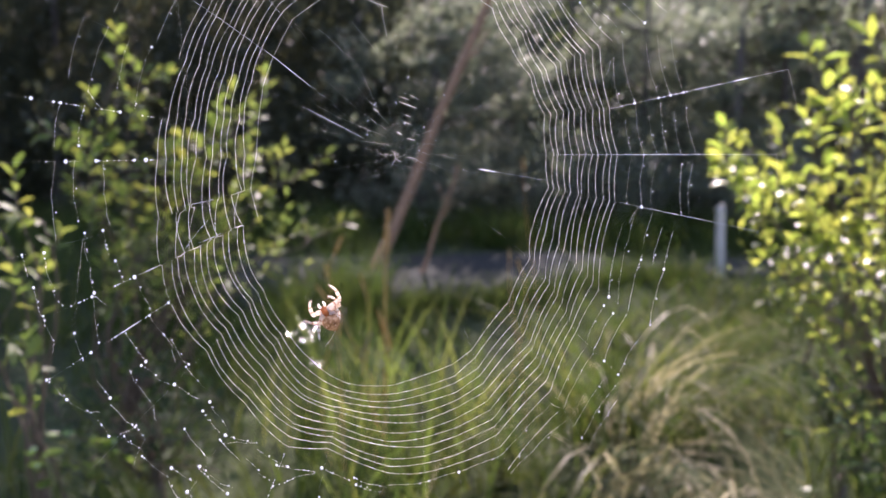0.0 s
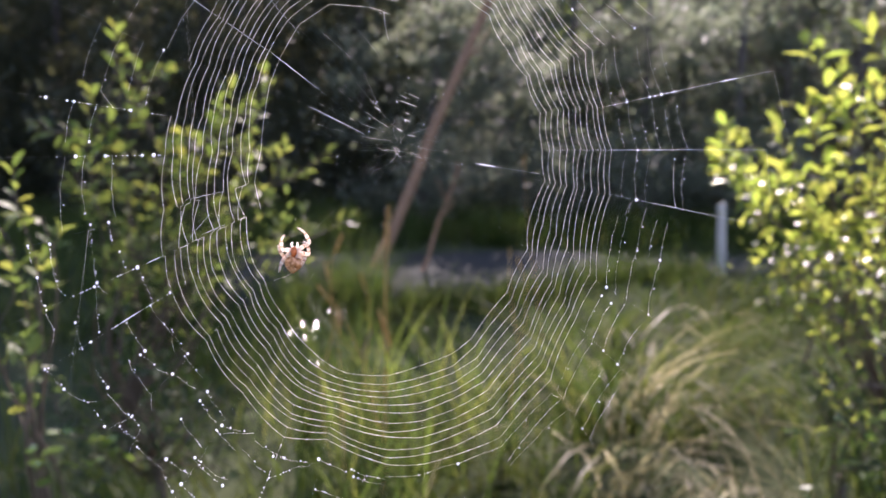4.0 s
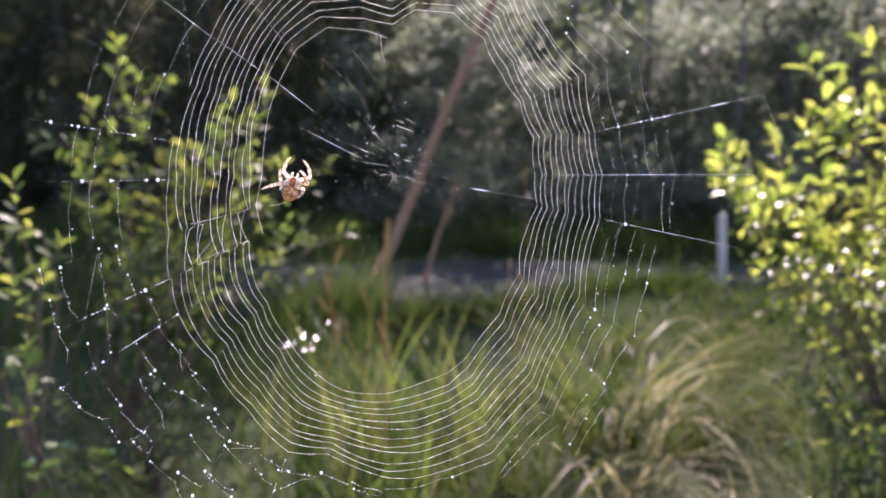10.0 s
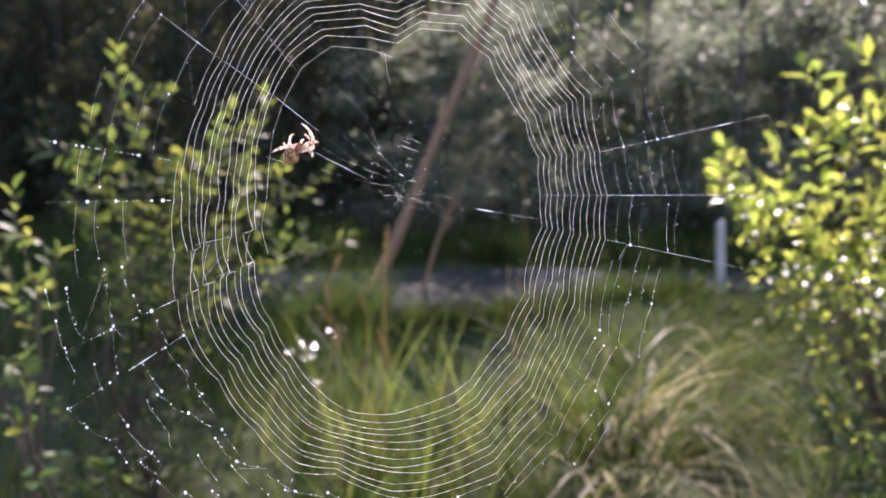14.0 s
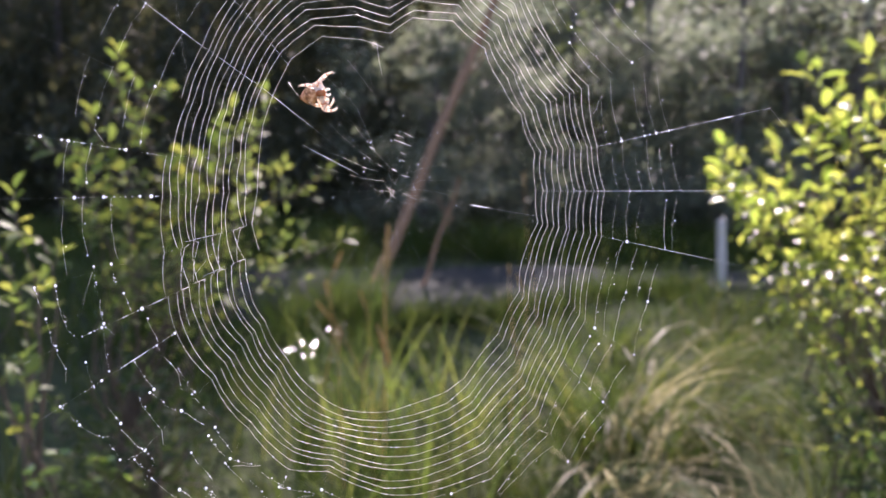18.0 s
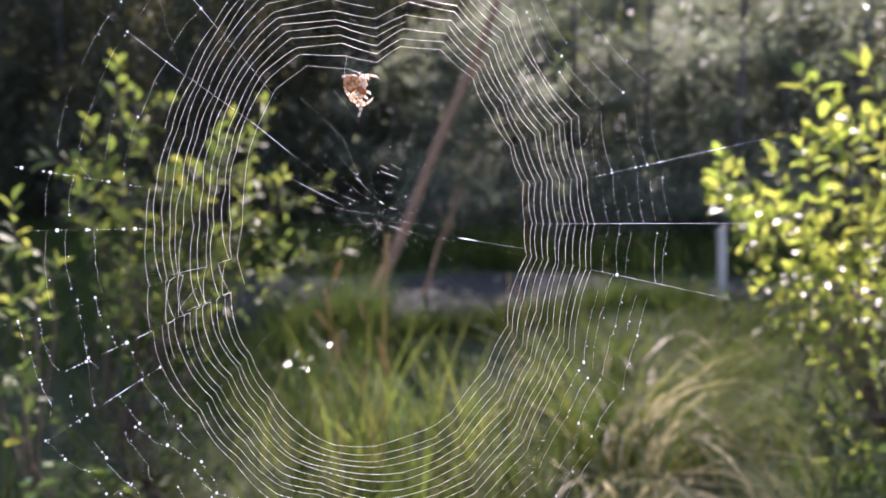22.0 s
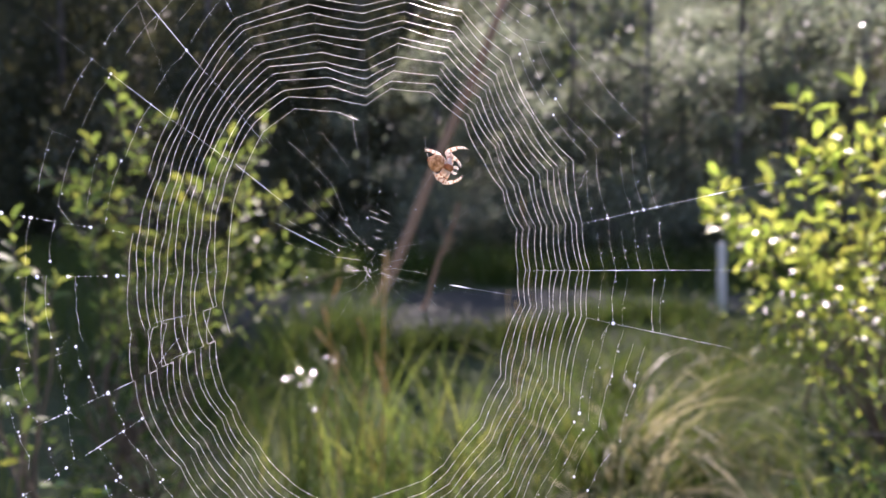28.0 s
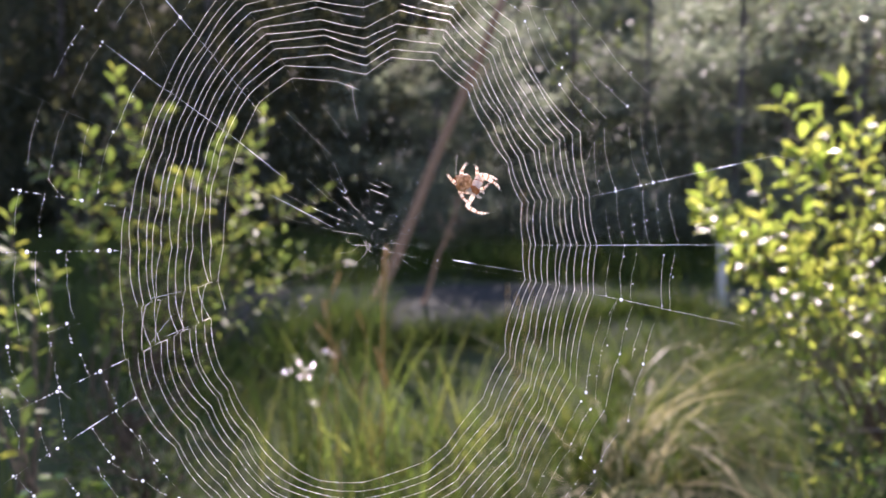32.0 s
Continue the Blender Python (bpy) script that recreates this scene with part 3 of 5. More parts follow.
def tree(seed, at, tall, lean=0.0):
    """Leaf colour holds the light: dark on the shaded sides, pale towards the sunny gap."""
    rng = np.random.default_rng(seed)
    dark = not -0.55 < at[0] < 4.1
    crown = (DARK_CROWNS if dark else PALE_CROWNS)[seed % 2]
    root = tagged(new("young_tree"), "slender young tree at the wood's edge, leaves darkened as shade" if dark else "slender young tree, leaves tinted pale as sun and haze", "tree", "trees of the wood")
    root.location = (at[0], at[1], height(*at) if abs(at[0]) < 10 else 0.3)
    pts = [Vector((lean * s * tall + 0.05 * math.sin(s * 5 + seed), 0.04 * math.cos(s * 4 + seed), s * tall)) for s in [i / 8 for i in range(9)]]
    v, f = tube(pts, [0.05 * (1 - 0.8 * i / 8) for i in range(9)], 8)
    child("trunk", mesh_of("trunk", v, f, BARK, True), root)
    for k in range(7):
        s = 2 + k * 0.8
        p = pts[int(s)]
        w = rng.uniform(0, 2 * math.pi)
        q = p + Vector((math.cos(w), math.sin(w), 0.5)) * rng.uniform(0.4, 0.8)
        v, f = tube(limb_points(rng, p, q, 5), [0.014 * (1 - 0.16 * i) for i in range(5)], 5)
        child("limb", mesh_of("limb", v, f, BARK, True), root)
    tagged(child("crown", crown, root, m=Matrix.Diagonal((1, 1, tall / 5.0, 1))), kind="stuff")
    return root


DARK_CROWNS = [crown_mesh("crown", 50 + k, 12000, 1.0, 5.0, 0.085, LEAF_WOODS_SHADED, 0.012) for k in range(2)]
PALE_CROWNS = [crown_mesh("crown", 55 + k, 9000, 1.15, 5.0, 0.085, LEAF_WOODS_HAZY, 0.012) for k in range(2)]
rng_woods = np.random.default_rng(9)
for k in range(28):
    # unseen tops: tall left to cast shade, low right to admit sun
    row = k % 2
    x, y = -7.2 + 0.62 * k + rng_woods.normal(0, 0.3), 8.8 + 2.2 * row + rng_woods.normal(0, 0.4)
    tree(60 + k, (x, y), (7.6 if x < -0.55 else 2.6) + (1.1 if row else 0) + rng_woods.uniform(-0.3, 0.5), rng_woods.normal(0, 0.04))
for k in range(14):
    x = -11 + 1.8 * k + rng_woods.normal(0, 0.4)
    tree(160 + k, (x, 14.5 + rng_woods.normal(0, 0.8)), 8.5 if x < -0.5 else 5.0)


def far_woods(seed, n, xr, tall, mat, label):
    """The closed wood beyond: hanging masses of leaves, rising away."""
    rng = np.random.default_rng(seed)
    y = rng.uniform(15.5, 22, n)
    x = rng.uniform(*xr, n)
    z = rng.uniform(0, 1, n) ** 0.9 * (tall + 0.4 * (y - 15.5)) * (1 + 0.12 * np.sin(x * 0.9) + 0.1 * np.sin(x * 2.3 + 1))
    size = rng.uniform(0.25, 0.55, n)
    d = rng.normal(0, 1, (n, 3)); d /= np.linalg.norm(d, axis=1)[:, None]
    e = np.cross(d, rng.normal(0, 1, (n, 3))); e /= np.linalg.norm(e, axis=1)[:, None]
    p = np.stack([x, y, z + 0.2], 1)
    s = size[:, None]
    verts = np.stack([p, p + (d * 0.5 - e * 0.3) * s, p + d * s, p + (d * 0.5 + e * 0.3) * s], 1)
    ob = new("far_woods", quads_of("far_woods", verts.reshape(-1, 3), np.arange(n * 4).reshape(-1, 4), mat))
    tagged(ob, label, "woods", kind="stuff")


def weeping_tree(label, seed, at, tall, girth, strands, reach, wet, mat):
    """A slim trunk with limbs from which thin twigs hang, set with small leaves that catch the sun."""
    rng = np.random.default_rng(seed)
    root = tagged(new("weeping_tree"), label, "tree", "trees of the wood")
    root.location = (at[0], at[1], height(*at))
    lean = rng.normal(0, 0.03)
    pts = [Vector((lean * s * tall + 0.04 * math.sin(s * 6 + seed), 0, s * tall)) for s in [i / 8 for i in range(9)]]
    v, f = tube(pts, [girth * (1 - 0.6 * i / 8) for i in range(9)], 8)
    child("trunk", mesh_of("trunk", v, f, BARK, True), root)
    ms, twigs = [], []
    for k in range(6):
        p = pts[3 + k % 5]
        w = rng.uniform(0, 2 * math.pi)
        q = p + Vector((math.cos(w) * reach, math.sin(w) * reach * 0.5, rng.uniform(0.1, 0.6)))
        limb = limb_points(rng, p, q, 6)
        v, f = tube(limb, [0.016 - 0.002 * i for i in range(6)], 5)
        child("limb", mesh_of("limb", v, f, BARK, True), root)
        for m in range(strands):
            start = limb[int(rng.integers(1, 6))]
            drop = rng.uniform(0.5, 1.6)
            way = Vector((rng.normal(0, 0.12), rng.normal(0, 0.12), -1)) * drop
            twigs.append(tube([start, start + way * 0.5, start + way], [0.004, 0.003, 0.002], 3, False))
            for i in range(int(drop * 14)):
                ms.append(np.array(leaf_pose(start + way * rng.random() + Vector(rng.normal(0, 0.04, 3)), rng.normal(0, 1, 3), rng, rng.uniform(0.03, 0.055), wet)))
    v, f = joined(twigs)
    tagged(child("twig_spray", mesh_of("twig_spray", v, f, TWIG, True), root), kind="stuff")
    ms = np.array(ms)
    small = np.array([(0, 0, 0), (0.55, -0.28, 0.05), (1, 0, -0.1), (0.55, 0.28, 0.05)])
    verts = np.einsum("nij,kj->nki", ms[:, :3, :3], small) + ms[:, None, :3, 3]
    tagged(child("foliage", quads_of("foliage", verts.reshape(-1, 3), np.arange(len(ms) * 4).reshape(-1, 4), mat), root), kind="stuff")


for x, y, seed, girth, wet in ((2.95, 7.7, 201, 0.06, 0.2), (2.1, 8.0, 202, 0.03, 0.2), (3.7, 7.9, 203, 0.05, 0.2), (4.5, 8.1, 204, 0.09, 0.14), (1.35, 8.3, 206, 0.03, 0.12)):
    weeping_tree("slim tree with hanging twigs and glinting small leaves", seed, (x, y), 4.2, girth, 6, 0.7, wet, LEAF_WET)

def low_bush(seed, x, y, r):
    """A low bush beyond the path: a few stems and a loose head of small leaves, tinted pale as haze."""
    rng = np.random.default_rng(seed)
    root = tagged(new("low_bush"), "low bush beyond the footpath, leaves tinted pale as haze", "shrub", "bushes beyond the path")
    root.location = (x, y, height(x, y))
    for k in range(3):
        tip = Vector((rng.normal(0, 0.4) * r, rng.normal(0, 0.3) * r, 0.1 + r * rng.uniform(1.0, 1.8)))
        v, f = tube(limb_points(rng, (0, 0, -0.02), tip, 5), [0.012 - 0.002 * i for i in range(5)], 5)
        child("stem", mesh_of("stem", v, f, BARK, True), root)
    ms = []
    for i in range(420):
        p = Vector((0, 0, 0.1 + r * 1.1)) + Vector((rng.normal(0, 0.5), rng.normal(0, 0.4), rng.normal(0, 0.65))) * r
        p.z = abs(p.z)
        ms.append(np.array(leaf_pose(p, rng.normal(0, 1, 3), rng, rng.uniform(0.04, 0.08), 0.01)))
    ms = np.array(ms)
    small = np.array([(0, 0, 0), (0.55, -0.28, 0.05), (1, 0, -0.1), (0.55, 0.28, 0.05)])
    verts = np.einsum("nij,kj->nki", ms[:, :3, :3], small) + ms[:, None, :3, 3]
    tagged(child("foliage", quads_of("foliage", verts.reshape(-1, 3), np.arange(len(ms) * 4).reshape(-1, 4), LEAF_WOODS_HAZY), root), kind="stuff")


rng_bush = np.random.default_rng(17)
for k in range(34):
    low_bush(300 + k, rng_bush.uniform(-0.2, 5.5), rng_bush.uniform(6.7, 8.2), rng_bush.uniform(0.25, 0.55))
far_woods(15, 52000, (-18, -0.7), 7.5, LEAF_WOODS_SHADED, "dense foliage of the wood beyond, darkened as shade")
far_woods(18, 24000, (8.0, 18), 6.5, LEAF_WOODS_SHADED, "dense foliage of the wood beyond, darkened as shade")
far_woods(16, 33000, (-1.2, 8.4), 6.8, LEAF_WOODS_HAZY, "foliage of the wood beyond, tinted pale as sun and haze")


def leaning_stem():
    a, b = Vector((-0.49, 5.13, 0.30)), Vector((0.52, 5.81, 2.72))
    root = tagged(new("leaning_dead_stem"), "bare reddish-brown dead stem leaning in the undergrowth", "branch")
    root.location = a
    pts = [(b - a) * (i / 8) + Vector((0.012 * math.sin(i * 1.3), 0, 0.01 * math.cos(i))) for i in range(9)]
    v, f = tube(pts, [0.041 - 0.001 * i for i in range(9)], 9)
    child("stem", mesh_of("stem", v, f, DEADWOOD, True), root)
    v, f = tube([pts[5], pts[5] + Vector((0.12, 0.02, 0.10)), pts[5] + Vector((0.2, 0.05, 0.26))], [0.014, 0.010, 0.005], 6)
    child("snag", mesh_of("snag", v, f, DEADWOOD, True), root)


leaning_stem()


def sapling_stem():
    """A thin bare stem beside the path, with two side twigs."""
    a, b = Vector((-0.17, 5.30, 0.22)), Vector((0.12, 5.38, 1.06))
    root = tagged(new("bare_sapling"), "thin bare brown sapling leaning over the path", "branch")
    root.location = a
    pts = [(b - a) * (i / 6) + Vector((0.01 * math.sin(i * 1.7), 0, 0)) for i in range(7)]
    v, f = tube(pts, [0.020 - 0.0018 * i for i in range(7)], 7)
    child("stem", mesh_of("stem", v, f, DEADWOOD, True), root)
    for i, (dx, dz) in ((3, (0.12, 0.16)), (4, (-0.08, 0.17))):
        v, f = tube([pts[i], pts[i] + Vector((dx * 0.6, 0.02, dz * 0.5)), pts[i] + Vector((dx, 0.03, dz))], [0.007, 0.005, 0.003], 5)
        child("twig", mesh_of("twig", v, f, DEADWOOD, True), root)


sapling_stem()


def stake():
    foot = Vector((2.04, 5.19, 0.29))
    root = tagged(new("wooden_stake"), "pale weathered wooden stake standing beside the path", "stake")
    root.location = foot
    bm = bmesh.new()
    bmesh.ops.create_cube(bm, size=1.0, matrix=Matrix.Translation((0, 0, 0.22)) @ Matrix.Diagonal((0.062, 0.05, 0.54, 1)))
    for v in bm.verts:
        if v.co.z > 0.3:
            v.co.x = v.co.x * 0.85 - 0.02
            v.co.z += v.co.x * 0.4
    bmesh.ops.bevel(bm, geom=bm.edges[:], offset=0.006, segments=2, affect="EDGES")
    me = bpy.data.meshes.new("post")
    bm.to_mesh(me)
    me.materials.append(STAKEWOOD)
    child("post", me, root)


stake()

# ---- dry stems with seed heads ----
def seed_stem(seed, foot, tip, head):
    rng = np.random.default_rng(seed)
    root = tagged(new("dry_grass_stem"), "dry reddish grass stem with a seed head", "grass", "dry stems")
    foot = Vector((foot[0], foot[1], height(foot[0], foot[1])))
    root.location = foot
    pts = limb_points(rng, (0, 0, 0), Vector(tip) - foot, 7, 0.03)
    v, f = tube(pts, [(0.0042 if head > 0.2 else 0.0026) - 0.00025 * i for i in range(7)], 5)
    child("stalk", mesh_of("stalk", v, f, RUST, True), root)
    way = (pts[-2] - pts[-1]).normalized()
    spike = [pts[-1] + way * head * i / 24 for i in range(25)]
    fat = [0.002 + 0.0095 * min(1, head / 0.2) * math.sin(math.pi * (0.05 + 0.95 * i / 24)) * (0.75 + 0.25 * math.sin(i * 2.1)) for i in range(25)]
    v, f = tube(spike, fat, 7)
    v = [p + Vector(rng.normal(0, 0.0016, 3)) for p in v]
    child("seed_head", mesh_of("seed_head", v, f, RUST), root)


seed_stem(0, (-0.22, 2.19), (-0.20, 2.31, 0.97), 0.24)
seed_stem(1, (0.31, 2.46), (0.25, 2.59, 0.79), 0.05)
seed_stem(2, (0.49, 3.40), (0.41, 3.60, 1.14), 0.10)
seed_stem(3, (-0.32, 2.46), (-0.40, 2.58, 0.84), 0.10)
seed_stem(4, (-0.43, 2.36), (-0.45, 2.46, 0.75), 0.08)
seed_stem(5, (-0.21, 2.09), (-0.23, 2.16, 0.64), 0.16)
seed_stem(6, (-0.22, 2.00), (-0.24, 2.04, 0.59), 0.10)
seed_stem(7, (-0.34, 2.08), (-0.36, 2.14, 0.65), 0.10)
seed_stem(8, (-0.45, 2.35), (-0.48, 2.44, 0.67), 0.10)
seed_stem(9, (-0.27, 2.28), (-0.31, 2.37, 0.72), 0.07)
seed_stem(10, (0.29, 2.47), (0.28, 2.58, 0.75), 0.05)

# ---- the web ----
# spoke by spoke, from the right anticlockwise: degrees and distance from the hub of the innermost and outermost sticky turn
INNER = ((0.7, 257), (15.6, 267), (31.2, 266), (45, 280), (57.6, 308), (70.9, 330), (83.4, 320), (91, 286), (101.5, 311), (115, 337),
         (127.8, 326), (141.3, 301), (153, 286), (167, 272), (180, 268), (193, 283), (204, 288), (215, 315), (225, 326), (237, 351), (248, 386),
         (258, 402), (268.7, 395), (276, 385), (285, 373), (291, 358), (306.8, 319), (322, 290), (334, 262), (348, 265))
OUTER = ((0.2, 384), (12.6, 379), (28.5, 404), (43.8, 398), (57, 445), (70.3, 482), (82, 488), (91.5, 464), (103, 492), (118, 500),
         (129.6, 462), (142.6, 436), (156, 419), (171, 414), (181, 413), (195, 424), (205, 443), (213, 463), (226, 468), (238.6, 498), (249.5, 527),
         (257, 512), (268.7, 542), (275, 542), (281, 535), (289.4, 525), (303, 478), (315, 436), (326, 415), (348, 385))
N = len(INNER)
wr = np.random.default_rng(77)


def on_spoke(j, s):
    """A point of the web's plane on spoke j: s is 0 on the innermost sticky turn, 1 on the outermost, more beyond."""
    (a0, r0), (a1, r1) = INNER[j % N], OUTER[j % N]
    s1 = min(s, 1.0)
    a, r = radians(a0 + (a1 - a0) * s1), r0 + (r1 - r0) * s
    return Vector((r * math.cos(a) * UNIT, 0, r * math.sin(a) * UNIT))


def chord(p, q, sag, n=4):
    """A thread from p to q, bowed a little by wind and weight."""
    pts = []
    for i in range(n + 1):
        s = i / n
        c = p.lerp(q, s)
        # a light wind from the right, and the thread's weight
        along = (q - p).normalized()
        pull = Vector((-0.85, 0, -0.5 if p.z < 0 else -0.1))
        pull -= along * pull.dot(along)
        c += pull * sag * (q - p).length * 4 * s * (1 - s)
        pts.append(c)
    return pts


orb_web = tagged(new("orb_web"), "large orb web of pale silk hung with dew, lit from behind", "spider web")
drops, beads = [], []
TURNS = 12
even = [k / (TURNS - 1) for k in range(TURNS)]
# one wandering offset for each turn and spoke, so that the spacing is uneven
wander = wr.normal(0, 0.014, (TURNS, N))
def lay(run, thick):
    """One unbroken stretch of sticky thread."""
    if len(run) > 1:
        v, f = tube(run, [thick * wr.uniform(0.45, 1.45) * (0.72 if p.z < -0.05 else 0.95) * MM for p in run], 4, False)
        child("sticky_thread", mesh_of("sticky_thread", v, f, SILK, True), orb_web)


for k in range(TURNS):
    run, thick = [], wr.uniform(0.078, 0.106)
    for j in range(N):
        p = on_spoke(j, even[k] + wander[k, j])
        # two spokes on one side have slipped, and the turns between them zigzag
        slip = wr.normal(0, 0.055) if j in (14, 15) else 0.0
        q = on_spoke(j + 1, even[k] + wander[k, (j + 1) % N] + slip)
        if wr.random() < 0.018:
            lay(run, thick)
            run = []
            continue
        pts = chord(p, q, 0.042 + 0.035 * wr.random(), 26)
        run += pts if not run else pts[1:]
        for _ in range(int(wr.integers(0, 3))):
            beads.append((pts[int(wr.integers(2, 24))], wr.uniform(0.2, 0.34)))
    lay(run, thick)

# the newest thread, inside the sticky turns on the far side of the climb
pts = []
for j in (16, 15, 14, 13, 12, 11, 10, 9, 8):
    pts += chord(on_spoke(j, -0.16), on_spoke(j - 1, -0.16), 0.008)[:-1]
v, f = tube(pts, [0.06 * MM] * len(pts), 4, False)
child("newest_thread", mesh_of("newest_thread", v, f, SILK, True), orb_web)


def far_step(deg):
    """Spacing of the loose outer turns, in web units, by direction."""
    right = max(math.cos(radians(deg)), 0) ** 0.5
    left = max(-math.cos(radians(deg)), 0) ** 0.5
    return 14 + 8 * right + 32 * left


def at_polar(deg, r):
    return Vector((r * math.cos(radians(deg)) * UNIT, 0, r * math.sin(radians(deg)) * UNIT))


def loose_run(p, q, stray, fine=1.0):
    """A slack, broken, beaded stretch of old thread from p to q."""
    length = (q - p).length
    if length < 3 * MM:
        return
    n = max(3, int(length / (5 * MM)))
    pts = [p.lerp(q, i / n) + Vector((wr.normal(0, stray), 0, wr.normal(0, stray))) * MM * (0.35 if i in (0, n) else 1) for i in range(n + 1)]
    along = (q - p).normalized()
    pull = Vector((-0.9, 0, -0.2))
    pull -= along * pull.dot(along)
    pts = [c + pull * length * 0.2 * (i / n) * (1 - i / n) for i, c in enumerate(pts)]
    thick = wr.uniform(0.018, 0.040) * fine
    v, f = tube(pts, [thick * wr.uniform(0.5, 1.3) * MM for _ in pts], 4, False)
    child("loose_thread", mesh_of("loose_thread", v, f, SILK, True), orb_web)
    step = wr.uniform(1.2, 2.2) * MM
    dense = wr.choice((0.25, 0.5, 0.8))
    for a, c in zip(pts[:-1], pts[1:]):
        for i in range(int((c - a).length / step)):
            if wr.random() < dense:
                beads.append((a.lerp(c, (i + wr.uniform(-0.2, 0.2)) * step / (c - a).length), wr.uniform(0.11, 0.24)))


LOOSE = 6
for m in range(1, LOOSE + 1):
    for j in range(N):
        a = OUTER[j][0]
        torn = 185 < a < 262          # the torn lower corner
        if wr.random() < (0.05 if torn else 0.10) or (258 < a < 285 and m > 1) or (285 <= a < 300 and m > 3) or (math.cos(radians(a)) < -0.3 and m > (5 if torn else 4)):
            continue
        ends = []
        for jj in (j, j + 1):
            a, r = OUTER[jj % N]
            ends.append(at_polar(a, r + far_step(a) * (m + wr.normal(0, 0.24 if torn else 0.12))))
        whole = (ends[1] - ends[0]).length
        cuts = max(1, round(whole / ((16 if torn else 32) * MM)))
        for c in range(cuts):
            if wr.random() < (0.12 if torn else 0.10):
                continue
            p, q = ends[0].lerp(ends[1], c / cuts), ends[0].lerp(ends[1], (c + wr.uniform(0.7, 1.0)) / cuts)
            if torn:
                p += Vector((wr.normal(0, 1.4), 0, wr.normal(0, 1.4))) * MM
                q += Vector((wr.normal(0, 1.8), 0, wr.normal(0, 1.8))) * MM
            loose_run(p, q, 0.40 if torn else 0.22, 0.8 if torn else 1.0)
            if wr.random() < 0.16:
                # a torn end that sticks to the next turn
                loose_run(q, q + Vector((wr.normal(0, 5), 0, wr.normal(-3, 4))) * MM, 0.3)
            if wr.random() < (0.8 if torn else 0.45):
                drops.append((p if wr.random() < 0.7 else q, wr.uniform(0.40, 0.85)))
            for _ in range(2 if torn else 1):
                beads.append((p.lerp(q, wr.random()), wr.uniform(0.25, 0.42)))

# spokes, from the hub to the frame
for j in range(N):
    (a0, r0), (a1, r1) = INNER[j], OUTER[j]
    pts = [Vector((r * math.cos(radians(a)) * UNIT, 0, r * math.sin(radians(a)) * UNIT)) for a, r in
           ((a0 + wr.normal(0, 4), 12), (a0 + wr.normal(0, 2), 45), (a0 + wr.normal(0, 1), 110), (a0, r0), (a1, r1), (a1, r1 + far_step(a1) * 7))]
    fine = wr.uniform(0.0025, 0.005) * MM
    v, f = tube(pts, [0.8 * fine, 0.8 * fine, 0.8 * fine, fine, fine, 2.5 * fine], 4, False)
    child("spoke", mesh_of("spoke", v, f, SILK_FINE, True), orb_web)


for j in range(N):
    a1, r1 = OUTER[j]
    left = 145 < a1 < 250
    if wr.random() < (0.5 if left else 0.3) and not 255 < a1 < 300:
        far = r1 + far_step(a1) * wr.uniform(3, 6.5)
        r = r1 + wr.uniform(0, 20)
        while r < far:
            stop = min(r + wr.uniform(15, 60), far)
            ends = [Vector((q * math.cos(radians(a1)) * UNIT, 0, q * math.sin(radians(a1)) * UNIT)) for q in (r, stop)]
            v, f = tube(ends, [wr.uniform(0.010, 0.026) * MM] * 2, 4, False)
            child("outer_spoke", mesh_of("outer_spoke", v, f, SILK, True), orb_web)
            for _ in range(int((stop - r) / 7)):
                beads.append((ends[0].lerp(ends[1], wr.random()), wr.uniform(0.2, 0.4)))
            if wr.random() < 0.5:
                drops.append((ends[int(wr.integers(2))], wr.uniform(0.6, 1.0)))
            r = stop + wr.uniform(4, 40)


def glint(deg, r0, r1, thick, drift=0.0):
    """A stretch of a spoke thickened in the dew's white to stand for a glint of sun."""
    pts, radii = [], []
    for i in range(9):
        s = i / 8
        r, a = r0 + (r1 - r0) * s, radians(deg + drift * s)
        pts.append(Vector((r * math.cos(a) * UNIT, -0.0002, r * math.sin(a) * UNIT)))
        radii.append((0.022 + thick * math.sin(math.pi * s)) * MM)
    v, f = tube(pts, radii, 5, False)
    child("thick_spoke", mesh_of("thick_spoke", v, f, DEW, True), orb_web)


for deg, r0, r1, thick, drift in ((0.3, 270, 660, 0.045, -0.1), (0.25, 375, 530, 0.10, 0), (12.6, 379, 700, 0.035, 0), (12.6, 595, 635, 0.30, 0), (-9.5, 140, 178, 0.34, 0),
                                  (129.6, 445, 660, 0.13, 0), (142.6, 428, 560, 0.08, 0), (141.3, 190, 301, 0.09, 0), (152.5, 70, 185, 0.09, 0),
                                  (-12, 385, 640, 0.03, 0), (205, 450, 480, 0.14, 0), (193.5, 320, 385, 0.045, 0), (204, 330, 375, 0.04, 0), (199, 345, 400, 0.02, 5),
                                  (213, 520, 570, 0.2, 0), (141.6, 300, 430, 0.035, 0.8), (129.4, 290, 445, 0.018, 0), (-9.5, 178, 262, 0.010, 0)):
    glint(deg, r0, r1, thick, drift)

